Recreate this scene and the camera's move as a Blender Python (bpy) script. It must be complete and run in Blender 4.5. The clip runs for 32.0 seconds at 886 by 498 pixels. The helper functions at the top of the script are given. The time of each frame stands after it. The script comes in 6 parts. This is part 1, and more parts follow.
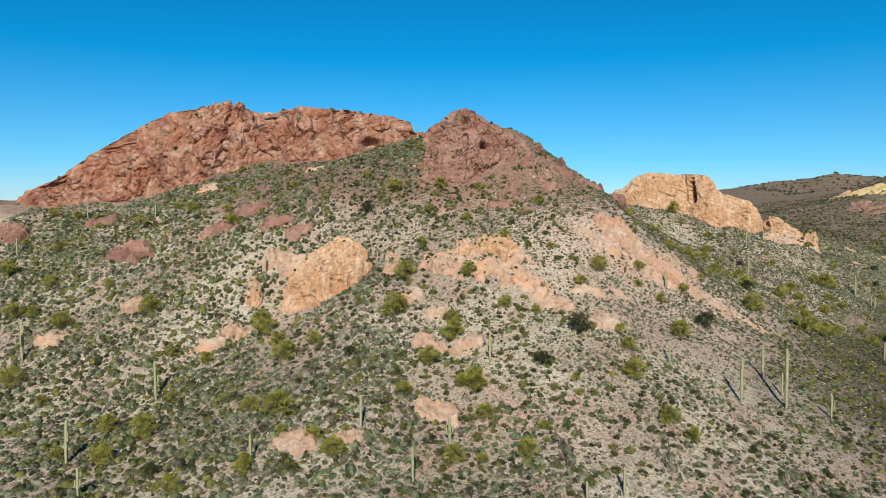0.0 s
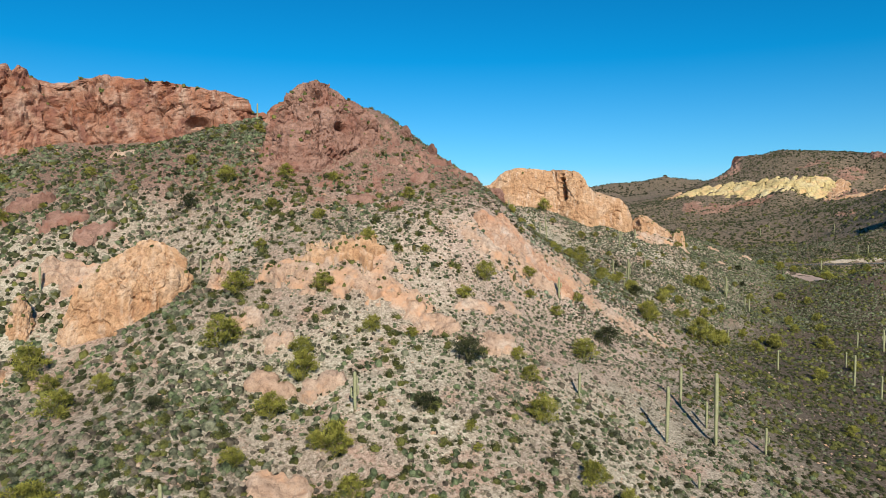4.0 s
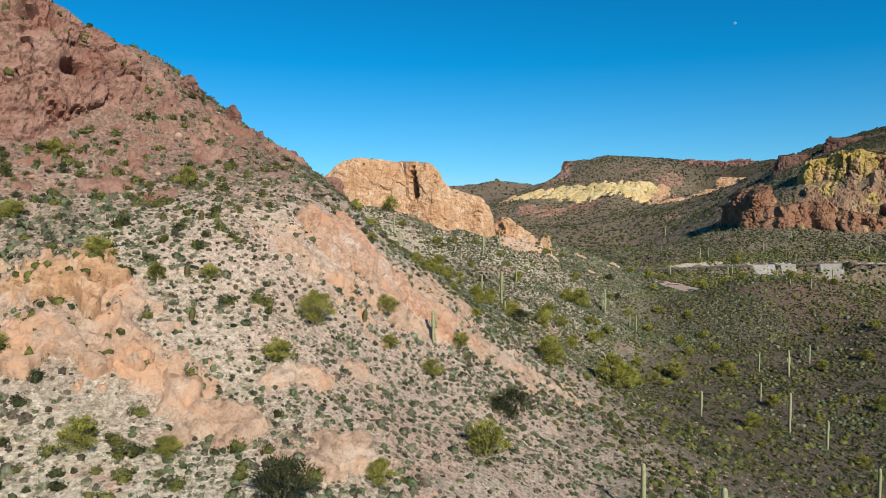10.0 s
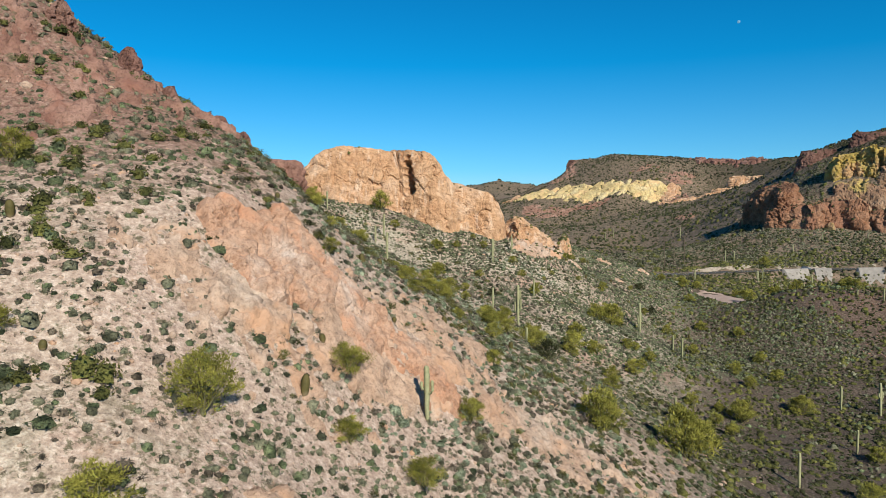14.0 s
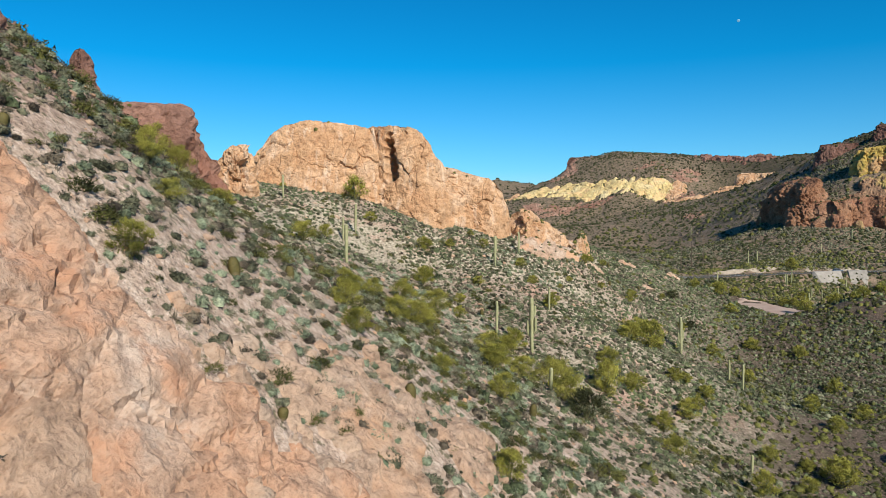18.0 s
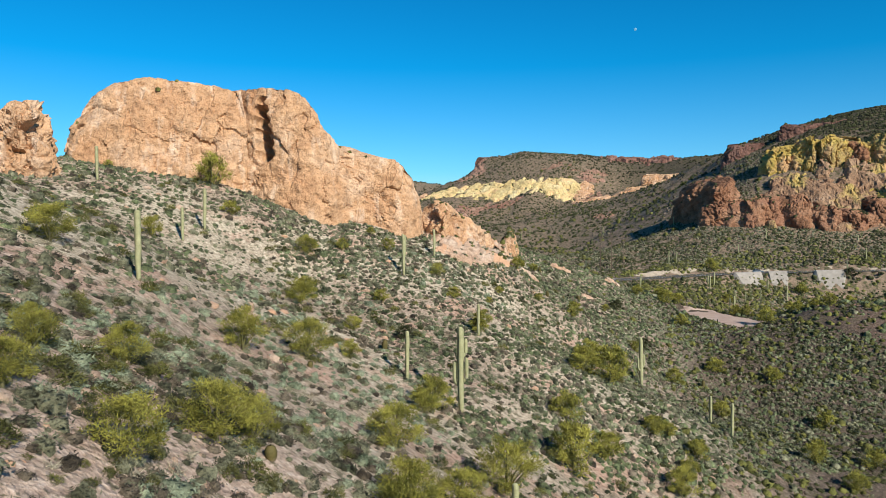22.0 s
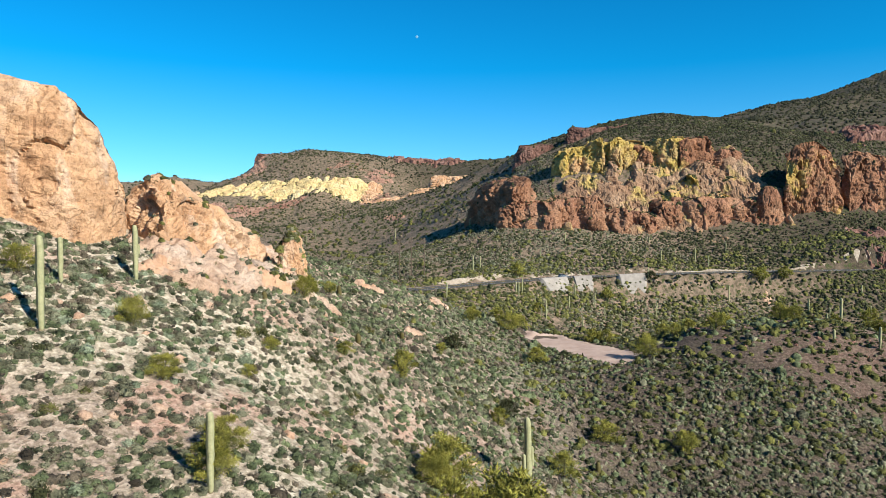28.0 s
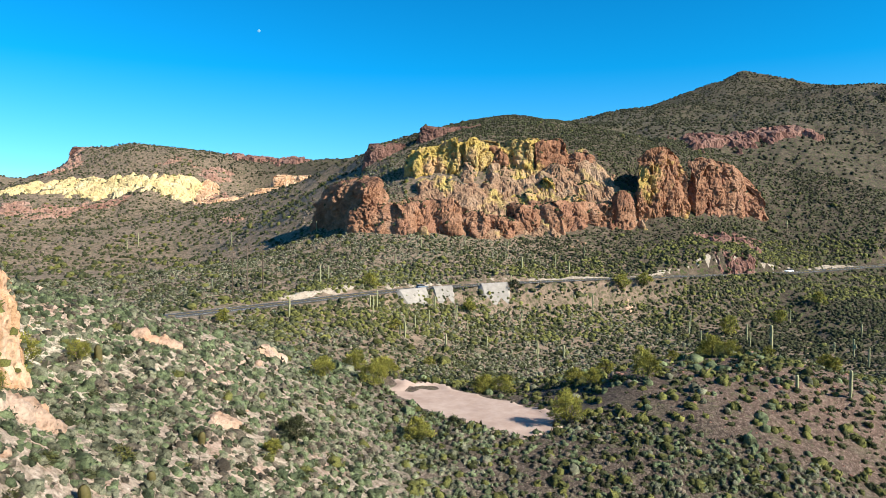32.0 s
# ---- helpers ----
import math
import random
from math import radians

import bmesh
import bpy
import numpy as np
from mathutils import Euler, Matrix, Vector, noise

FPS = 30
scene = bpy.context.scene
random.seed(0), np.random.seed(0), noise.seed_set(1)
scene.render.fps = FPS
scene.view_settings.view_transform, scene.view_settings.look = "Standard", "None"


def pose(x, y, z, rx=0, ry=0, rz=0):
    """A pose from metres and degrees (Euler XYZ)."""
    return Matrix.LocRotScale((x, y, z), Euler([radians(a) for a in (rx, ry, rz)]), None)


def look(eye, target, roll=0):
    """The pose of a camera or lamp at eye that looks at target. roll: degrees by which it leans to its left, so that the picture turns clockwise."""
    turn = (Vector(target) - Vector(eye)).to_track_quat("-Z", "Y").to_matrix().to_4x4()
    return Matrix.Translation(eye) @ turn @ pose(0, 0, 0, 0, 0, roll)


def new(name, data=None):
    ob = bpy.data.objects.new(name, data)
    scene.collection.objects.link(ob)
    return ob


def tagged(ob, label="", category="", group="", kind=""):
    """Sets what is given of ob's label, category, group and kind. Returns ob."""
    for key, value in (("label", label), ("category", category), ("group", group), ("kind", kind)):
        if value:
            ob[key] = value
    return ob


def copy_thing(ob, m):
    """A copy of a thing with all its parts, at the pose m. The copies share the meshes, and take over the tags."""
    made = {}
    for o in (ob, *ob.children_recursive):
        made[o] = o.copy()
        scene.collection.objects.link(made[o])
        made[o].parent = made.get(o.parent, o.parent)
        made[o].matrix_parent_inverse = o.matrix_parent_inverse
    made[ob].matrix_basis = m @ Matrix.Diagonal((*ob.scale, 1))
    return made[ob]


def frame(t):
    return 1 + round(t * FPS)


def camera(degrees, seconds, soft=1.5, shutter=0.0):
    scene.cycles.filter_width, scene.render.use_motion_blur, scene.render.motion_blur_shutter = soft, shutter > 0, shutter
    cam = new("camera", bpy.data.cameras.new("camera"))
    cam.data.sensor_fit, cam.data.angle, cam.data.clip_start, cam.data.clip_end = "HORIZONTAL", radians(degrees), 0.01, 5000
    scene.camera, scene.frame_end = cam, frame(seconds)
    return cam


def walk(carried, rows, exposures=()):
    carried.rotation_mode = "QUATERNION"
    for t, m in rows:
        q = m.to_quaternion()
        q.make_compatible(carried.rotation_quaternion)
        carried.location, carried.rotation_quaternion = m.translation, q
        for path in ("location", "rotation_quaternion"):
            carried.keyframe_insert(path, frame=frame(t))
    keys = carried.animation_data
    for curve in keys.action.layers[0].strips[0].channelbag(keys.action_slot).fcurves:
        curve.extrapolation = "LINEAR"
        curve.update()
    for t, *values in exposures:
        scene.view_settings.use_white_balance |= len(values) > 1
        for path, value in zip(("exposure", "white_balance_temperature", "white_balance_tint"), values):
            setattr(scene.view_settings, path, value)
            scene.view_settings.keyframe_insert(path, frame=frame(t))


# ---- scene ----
# A desert hillside seen from a small aircraft: the camera's line, one row each half second
# (seconds, x, y, z, heading clockwise from +y, pitch, roll)
from mathutils.bvhtree import BVHTree

cam = camera(64.34, 32.0, 0.8, 0.06)
PATH = [
    (0, 0, 0, 45, 0, -2.19, -0.1),
    (0.5, -0.19, 4.06, 44.94, 1.41, -2.2, -0.12),
    (1, -0.33, 8.18, 44.88, 2.93, -2.17, -0.15),
    (1.5, -0.4, 12.33, 44.83, 4.35, -2.15, -0.18),
    (2, -0.39, 16.55, 44.76, 5.88, -2.16, -0.18),
    (2.5, -0.32, 20.79, 44.71, 7.42, -2.18, -0.17),
    (3, -0.17, 25.05, 44.67, 8.99, -2.18, -0.11),
    (3.5, 0.11, 29.31, 44.65, 10.55, -2.18, -0.08),
    (4, 0.5, 33.59, 44.65, 12.12, -2.16, -0.06),
    (4.5, 1.01, 37.87, 44.65, 13.68, -2.14, -0.05),
    (5, 1.63, 42.15, 44.64, 15.25, -2.12, -0.04),
    (5.5, 2.38, 46.44, 44.62, 16.82, -2.1, -0.03),
    (6, 3.24, 50.72, 44.57, 18.39, -2.08, -0.01),
    (6.5, 4.24, 54.98, 44.53, 19.94, -2.06, -0.01),
    (7, 5.39, 59.17, 44.49, 21.51, -2.04, 0.01),
    (7.5, 6.65, 63.33, 44.49, 23.08, -2.01, -0.01),
    (8, 8.04, 67.54, 44.51, 24.66, -1.99, -0.02),
    (8.5, 9.59, 71.73, 44.53, 25.68, -1.97, -0.02),
    (9, 11.24, 75.83, 44.56, 25.65, -1.97, -0.03),
    (9.5, 12.94, 79.91, 44.62, 25.62, -1.94, -0.07),
    (10, 14.74, 83.96, 44.69, 25.61, -1.91, -0.1),
    (10.5, 16.52, 87.94, 44.72, 25.6, -1.91, -0.11),
    (11, 18.35, 91.85, 44.75, 25.58, -1.9, -0.08),
    (11.5, 20.25, 95.79, 44.76, 25.57, -1.86, -0.01),
    (12, 22.18, 99.81, 44.78, 25.54, -1.84, 0),
    (12.5, 24.15, 103.88, 44.8, 25.53, -1.82, 0.02),
    (13, 26.13, 107.87, 44.79, 25.52, -1.81, 0.04),
    (13.5, 28.12, 111.81, 44.74, 25.51, -1.81, 0.05),
    (14, 30.15, 115.69, 44.63, 25.48, -1.81, 0.05),
    (14.5, 32.2, 119.64, 44.48, 25.47, -1.81, 0.05),
    (15, 34.27, 123.62, 44.3, 25.51, -1.81, 0.05),
    (15.5, 36.36, 127.61, 44.1, 25.58, -1.8, 0.06),
    (16, 38.46, 131.6, 43.91, 25.64, -1.78, 0.07),
    (16.5, 40.59, 135.55, 43.75, 25.68, -1.78, 0.1),
    (17, 42.74, 139.45, 43.63, 25.67, -1.79, 0.11),
    (17.5, 44.78, 143.21, 43.53, 25.66, -1.79, 0.08),
    (18, 46.82, 146.93, 43.41, 25.66, -1.77, 0.05),
    (18.5, 48.88, 150.6, 43.24, 25.77, -1.77, 0.06),
    (19, 50.93, 154.3, 43.13, 26.77, -1.76, 0.08),
    (19.5, 52.99, 158.04, 43.03, 27.82, -1.75, 0.08),
    (20, 55.05, 161.83, 42.93, 28.88, -1.74, 0.09),
    (20.5, 57.13, 165.56, 42.84, 29.95, -1.73, 0.13),
    (21, 59.27, 169.23, 42.74, 30.99, -1.72, 0.16),
    (21.5, 61.37, 172.82, 42.65, 32.04, -1.69, 0.15),
    (22, 63.54, 176.33, 42.54, 33.2, -1.66, 0.11),
    (22.5, 65.74, 179.76, 42.41, 34.64, -1.64, 0.06),
    (23, 68.02, 183.15, 42.23, 36.07, -1.61, 0.03),
    (23.5, 70.39, 186.54, 42.01, 37.51, -1.61, 0.05),
    (24, 72.88, 189.95, 41.8, 38.96, -1.61, 0.07),
    (24.5, 75.49, 193.4, 41.63, 40.45, -1.61, 0.06),
    (25, 78.24, 196.83, 41.55, 41.94, -1.57, 0.02),
    (25.5, 81.11, 200.22, 41.54, 43.42, -1.55, -0.04),
    (26, 83.9, 203.49, 41.56, 44.88, -1.54, -0.06),
    (26.5, 86.65, 206.65, 41.62, 46.32, -1.53, -0.06),
    (27, 89.41, 209.72, 41.72, 47.74, -1.51, -0.05),
    (27.5, 92.22, 212.69, 41.86, 49.17, -1.49, -0.04),
    (28, 95.12, 215.59, 42.04, 50.6, -1.46, -0.02),
    (28.5, 98.11, 218.45, 42.21, 52.08, -1.44, -0.01),
    (29, 101.23, 221.17, 42.39, 53.57, -1.42, -0.01),
    (29.5, 104.5, 223.84, 42.62, 55.11, -1.42, 0.02),
    (30, 107.79, 226.44, 42.85, 56.67, -1.42, 0.04),
    (30.5, 111.14, 228.96, 43.08, 58.22, -1.41, 0.01),
    (31, 114.55, 231.37, 43.3, 59.76, -1.4, -0.01),
    (31.5, 118.01, 233.69, 43.52, 61.33, -1.38, -0.03),
    (32, 121.47, 235.96, 43.74, 63.02, -1.33, -0.04),
]
walk(cam, [(t, pose(x, y, z, 90 + pitch, 0, -head) @ pose(0, 0, 0, 0, 0, -roll)) for t, x, y, z, head, pitch, roll in PATH],
     [(0, 0.25), (9, 0.25), (14, 0.3), (19, 0.42), (25, 0.58), (28, 0.78), (32, 1.02)])

# ---- sky and sun ----
SUN_HEAD, SUN_UP = 181.0, 32.0
world = bpy.data.worlds.new("sky")
scene.world = world
world.use_nodes = True
wn, wl = world.node_tree.nodes, world.node_tree.links
sky = wn.new("ShaderNodeTexSky")
sky.sky_type, sky.sun_disc = "NISHITA", False
sky.sun_elevation, sky.sun_rotation = radians(SUN_UP), radians(SUN_HEAD)
sky.air_density, sky.dust_density, sky.ozone_density, sky.altitude = 1.0, 0.3, 3.0, 600
wn["Background"].inputs["Strength"].default_value = 0.078
tint = wn.new("ShaderNodeMix")
tint.data_type, tint.blend_type = "RGBA", "MULTIPLY"
tint.inputs["Factor"].default_value = 1.0
# deep blue overhead, paler towards the horizon
up = wn.new("ShaderNodeSeparateXYZ")
wl.new(wn.new("ShaderNodeTexCoord").outputs["Generated"], up.inputs[0])
shade = wn.new("ShaderNodeValToRGB")
shade.color_ramp.elements[0].position, shade.color_ramp.elements[0].color = 0.0, (0.90, 1.02, 1.28, 1)
shade.color_ramp.elements[1].position, shade.color_ramp.elements[1].color = 0.22, (0.02, 0.84, 1.22, 1)
haze = shade.color_ramp.elements.new(0.08)
haze.color = (0.40, 0.96, 1.26, 1)
zenith = shade.color_ramp.elements.new(0.8)
zenith.color = (0.02, 0.50, 0.85, 1)
wl.new(up.outputs["Z"], shade.inputs[0])
wl.new(shade.outputs[0], tint.inputs["B"])
wl.new(sky.outputs[0], tint.inputs["A"])
wl.new(tint.outputs["Result"], wn["Background"].inputs["Color"])
sun = new("sun", bpy.data.lights.new("sun", "SUN"))
sun.data.energy, sun.data.angle, sun.data.color = 4.9, radians(0.53), (1.0, 0.96, 0.83)
sun.matrix_world = look((math.sin(radians(SUN_HEAD)) * math.cos(radians(SUN_UP)), math.cos(radians(SUN_HEAD)) * math.cos(radians(SUN_UP)),
                         math.sin(radians(SUN_UP))), (0, 0, 0))

# ---- terrain plan ----
# value noise and cells on arrays


def lattice(i, j, k, seed):
    n = (i * 374761393 + j * 668265263 + k * 1440662683 + seed * 974634777) & 0xFFFFFFFF
    n = ((n ^ (n >> 13)) * 1274126177) & 0xFFFFFFFF
    n = ((n ^ (n >> 16)) * 2246822519) & 0xFFFFFFFF
    return ((n ^ (n >> 15)) & 0xFFFFFF) / 16777215.0


def vnoise(x, y, z=0.0, seed=0):
    x, y, z = np.broadcast_arrays(np.asarray(x, float), np.asarray(y, float), np.asarray(z, float))
    i, j, k = np.floor(x).astype(np.int64), np.floor(y).astype(np.int64), np.floor(z).astype(np.int64)
    u, v, w = x - i, y - j, z - k
    u, v, w = u * u * (3 - 2 * u), v * v * (3 - 2 * v), w * w * (3 - 2 * w)
    out = np.zeros(x.shape)
    for a in (0, 1):
        for b in (0, 1):
            for c in (0, 1):
                out += lattice(i + a, j + b, k + c, seed) * (u if a else 1 - u) * (v if b else 1 - v) * (w if c else 1 - w)
    return out * 2 - 1


def fbm(x, y, z=0.0, octaves=4, seed=0, gain=0.5):
    out, amp, f = 0.0, 1.0, 1.0
    for o in range(octaves):
        out = out + amp * vnoise(x * f, y * f, np.asarray(z) * f, seed + o)
        amp, f = amp * gain, f * 2.03
    return out


def smooth(a, b, x):
    t = np.clip((x - a) / (b - a), 0, 1)
    return t * t * (3 - 2 * t)


# spot heights along the land's lines: crests, slopes, washes, and the far hills
CLIFF_FOOT = [(-260, 262, 50), (-180, 250, 52), (-136, 236, 52), (-104, 230, 51), (-71, 227, 60), (-47, 225, 63.5), (-32, 224, 64.5),
              (-9, 223, 70.5), (-80, 262, 74), (-40, 262, 75), (-8, 252, 73), (-150, 275, 52)]
SUMMIT = [(8, 202, 64), (-3, 191, 58), (7, 188, 56.5), (15, 187, 56.5), (22, 186, 55.5), (13, 197, 72.5), (18, 197, 70), (22, 196, 67.3), (25, 193, 65.5), (30, 193, 61.5), (35, 191.5, 57.5), (40, 191, 56.5), (43, 194, 54.5),
          (47, 199, 52), (44, 205, 55.6), (46.5, 206, 52.6),
          (52, 210, 47.5), (56, 207, 46), (63, 240, 47.5), (63, 263, 48.5), (68, 274, 50), (28, 235, 56), (20, 265, 58), (45, 180, 48)]
FACE = [(-29, 186, 47.5), (-82, 208, 47.5), (-24, 177, 38.5), (-42, 167, 32), (-1, 182, 51.5), (15, 157, 39), (-12, 161, 35), (3, 157, 35.5),
        (-20, 152, 29), (0, 141, 26.5), (26, 138, 25), (2, 134, 22), (9, 127, 21), (-12, 112, 14.5), (1.5, 114, 11), (-56, 140, 13),
        (-66, 126, 6.5), (-30, 152, 23), (36, 170, 47), (23, 149, 30), (31, 150, 32), (22, 160, 40), (25, 168, 45.5), (-110, 160, 20),
        (-120, 200, 40), (-150, 150, 12)]
SPUR = [(58, 145, 18), (59, 133, 13.5), (68, 136, 12.5), (71, 159, 19), (42, 158, 31), (53, 165, 31), (35, 159, 36), (43, 168, 39), (60, 166, 27),
        (73, 168, 22), (52, 170, 34.5), (52, 180, 41.5), (59, 176, 35.5), (61, 186, 38), (60, 192, 40.5), (45, 172, 43), (97, 205, 21),
        (85, 190, 24), (80, 215, 31)]
BUTTE_SLOPE = [(74, 288, 53), (81, 284, 51), (94, 280, 49), (106, 276, 44), (119, 271, 40), (133, 290, 42), (100, 296, 50), (80, 252, 41),
               (75, 272, 49.5), (96, 259, 35.5), (112, 244, 29), (103, 246, 30), (116, 249, 31), (137, 251, 24), (137, 239, 20.5), (151, 256, 23),
               (139, 270, 36.5), (147, 284, 36), (159, 284, 33.5), (181, 272, 23.5), (151, 240, 15.5), (161, 249, 16), (145, 235, 17.5),
               (119, 209, 12), (159, 299, 39), (162, 296, 38.3), (168, 294, 36), (174, 292, 34), (182, 289, 31), (189, 287, 28),
               (195, 281, 25), (204, 292, 24.5), (110, 330, 44), (150, 340, 32)]
WASH = [(123, 187, 8.5), (150, 200, 8), (191, 224, 15), (110, 150, 5), (110, 100, 0), (0, 70, 2), (0, 0, -4), (-90, 70, -2), (90, 50, -3),
        (190, 267, 22.8), (200, 263, 22.8), (196, 275, 23), (206, 252, 26.5), (212, 236, 27.5), (204, 232, 23), (190, 232, 18.5), (225, 218, 22), (230, 252, 24), (242, 245, 24.5), (241, 235, 23.5),
        (212, 195, 18), (275, 262, 6), (280, 300, 5), (240, 330, 12), (330, 230, 4), (250, 150, 4), (330, 120, 8)]
ROADSIDE = [(270, 393, 20), (300, 386, 20.5), (336, 378, 21), (360, 370, 21.5), (390, 342, 23), (450, 285, 24), (498, 240, 24.5), (540, 200, 27),
            (345, 345, 8), (378, 333, 11), (422, 290, 11), (440, 250, 9), (390, 240, 5), (220, 400, 20), (308, 410, 23), (337, 440, 27),
            (600, 120, 32), (480, 140, 12)]
CLIFF_HILL = [(377, 476, 29), (400, 502, 27), (427, 445, 47), (427, 422, 44), (441, 398, 43), (465, 362, 42.5), (480, 344, 45), (504, 316, 48),
              (535, 281, 53), (560, 254, 51), (483, 266, 36), (440, 490, 42), (478, 432, 76), (494, 400, 79), (512, 370, 81), (524, 344, 83),
              (555, 300, 84), (541, 473, 102), (553, 428, 112), (609, 430, 129), (667, 404, 128), (754, 365, 141), (645, 279, 103),
              (676, 242, 108), (600, 230, 70), (590, 170, 48)]
FAR_HILLS = [(912, 344, 180), (878, 303, 162), (1140, 339, 241), (1187, 314, 268), (1113, 237, 223), (1006, 159, 203), (452, 585, 27), (480, 540, 52),
             (559, 573, 73), (640, 795, 76), (600, 860, 76), (555, 950, 80), (625, 830, 90), (727, 781, 90), (700, 830, 112), (740, 990, 157),
             (715, 1055, 148), (745, 1140, 126), (735, 1275, 102), (770, 1400, 100), (642, 1131, 90), (645, 1089, 101), (660, 1066, 112), (685, 1056, 120), (706, 1044, 149), (600, 1060, 88), (755, 945, 150), (775, 880, 139), (830, 765, 132), (615, 592, 99), (563, 519, 103), (548, 959, 77),
             (724, 1532, 112), (350, 700, 33), (300, 600, 28), (250, 480, 23), (450, 830, 45)]
BACK_HILL = [(904, 1618, 160), (855, 1646, 151), (947, 1594, 152), (800, 1690, 146), (880, 1540, 130), (1000, 1640, 150), (900, 1780, 130), (780, 1560, 116), (1060, 1560, 120)]
EDGES = [(0, 400, 38), (-200, 500, 40), (-1500, 0, 60), (-900, 1500, 80), (0, 2500, 90), (1500, 2500, 110), (2500, 800, 150), (2200, -500, 120),
         (700, -300, 90), (0, -600, 20), (-600, -300, 30), (1100, 900, 120), (1300, 600, 170), (300, 1200, 60), (1000, -100, 170)]
SPOTS = np.array(CLIFF_FOOT + SUMMIT + FACE + SPUR + BUTTE_SLOPE + WASH + ROADSIDE + CLIFF_HILL + FAR_HILLS + BACK_HILL + EDGES, float)
SOFT = 9.0


def bumps(x, y):
    r2 = (x[:, None] - SPOTS[None, :, 0]) ** 2 + (y[:, None] - SPOTS[None, :, 1]) ** 2
    return np.sqrt(r2 + SOFT ** 2)


_A = bumps(SPOTS[:, 0], SPOTS[:, 1])
WEIGHTS = np.linalg.solve(_A.T @ _A + 0.6 * np.eye(len(SPOTS)), _A.T @ (SPOTS[:, 2] - 40.0))
ROAD = np.array([(200, 412, 19.5), (250, 398, 20), (300, 387, 20.6), (336, 379, 21.4), (362, 369, 22), (390, 343, 23.2), (420, 314, 24), (450, 286, 24.3),
                 (498, 241, 24.6), (540, 201, 27), (600, 150, 31), (700, 60, 38)], float)


def road_at(x, y):
    """Distance to the road's centre line, and the road's height there."""
    best, z = np.full(np.shape(x), 1e9), np.zeros(np.shape(x))
    for a, b in zip(ROAD[:-1], ROAD[1:]):
        d = b - a
        t = np.clip(((x - a[0]) * d[0] + (y - a[1]) * d[1]) / (d[0] ** 2 + d[1] ** 2), 0, 1)
        r = np.hypot(x - a[0] - t * d[0], y - a[1] - t * d[1])
        z, best = np.where(r < best, a[2] + t * d[2], z), np.minimum(r, best)
    return best, z


def lot_at(x, y):
    """1 on the bare dirt lot beside the wash, 0 outside."""
    u, v = (x - 197) * 0.96 - (y - 272) * 0.28, (x - 197) * 0.28 + (y - 272) * 0.96
    return 1 - smooth(0.75, 1.05, np.hypot(u / 6.5, v / 14.5) + 0.15 * vnoise(x / 3, y / 3, 0, 5))


def height(x, y):
    x, y = np.atleast_1d(np.asarray(x, float)), np.atleast_1d(np.asarray(y, float))
    h = np.concatenate([bumps(x[i:i + 20000], y[i:i + 20000]) @ WEIGHTS for i in range(0, len(x), 20000)]) + 40.0
    far = smooth(250, 700, np.hypot(x - 60, y - 180))
    h = h + (0.9 + 2.2 * far) * fbm(x / (26 + 60 * far), y / (26 + 60 * far), 0, 3, 3) + (0.25 + 0.6 * far) * fbm(x / 4.3, y / 4.3, 0, 2, 9)
    h = h + 0.03 * vnoise(x / 0.9, y / 0.9, 0, 21) * (1 - far)
    gully = np.abs(vnoise(x / (38 + 40 * far) + 0.25 * vnoise(x / 15, y / 15, 0, 30), y / (60 + 40 * far), 0, 31))
    h = h - (0.7 + 3.0 * far) * (1 - smooth(0, 0.22, gully))
    d, z = road_at(x, y)
    h = z - 0.25 + (h - z + 0.25) * smooth(5.2, 9.5, d)
    return h + (23.0 - h) * lot_at(x, y) * 0.9
# ---- end of plan ----

# ---- materials ----


def shader(name, rough=0.9):
    m = bpy.data.materials.new(name)
    m.use_nodes = True
    n = m.node_tree.nodes
    b = n["Principled BSDF"]
    b.inputs["Roughness"].default_value = rough
    b.inputs["Specular IOR Level"].default_value = 0.2
    return m, n, m.node_tree.links, b


def ramp(n, l, source, stops):
    r = n.new("ShaderNodeValToRGB")
    e = r.color_ramp.elements
    while len(e) < len(stops):
        e.new(0.5)
    for el, (p, c) in zip(e, stops):
        el.position, el.color = p, (*c, 1) if len(c) == 3 else c
    l.new(source, r.inputs[0])
    return r.outputs[0]


def noise_tex(n, l, vec, scale, detail=6.0, rough=0.6, kind="noise", squash=None):
    if squash:
        mp = n.new("ShaderNodeMapping")
        mp.inputs["Scale"].default_value = squash
        l.new(vec, mp.inputs[0])
        vec = mp.outputs[0]
    t = n.new("ShaderNodeTexNoise")
    t.inputs["Scale"].default_value, t.inputs["Detail"].default_value, t.inputs["Roughness"].default_value = scale, detail, rough
    l.new(vec, t.inputs["Vector"])
    return t.outputs["Fac"]


def mix(n, l, fac, a, b, mode="MIX"):
    x = n.new("ShaderNodeMix")
    x.data_type, x.blend_type = "RGBA", mode
    for sock, v in ((x.inputs["Factor"], fac), (x.inputs["A"], a), (x.inputs["B"], b)):
        if isinstance(v, (int, float)):
            sock.default_value = v
        elif isinstance(v, tuple):
            sock.default_value = (*v, 1)
        else:
            l.new(v, sock)
    return x.outputs["Result"]


def bump(n, l, bsdf, heights, strength, dist):
    prev = None
    for h, s, d in zip(heights, strength, dist):
        b = n.new("ShaderNodeBump")
        b.inputs["Strength"].default_value, b.inputs["Distance"].default_value = s, d
        l.new(h, b.inputs["Height"])
        if prev:
            l.new(prev, b.inputs["Normal"])
        prev = b.outputs["Normal"]
    l.new(prev, bsdf.inputs["Normal"])


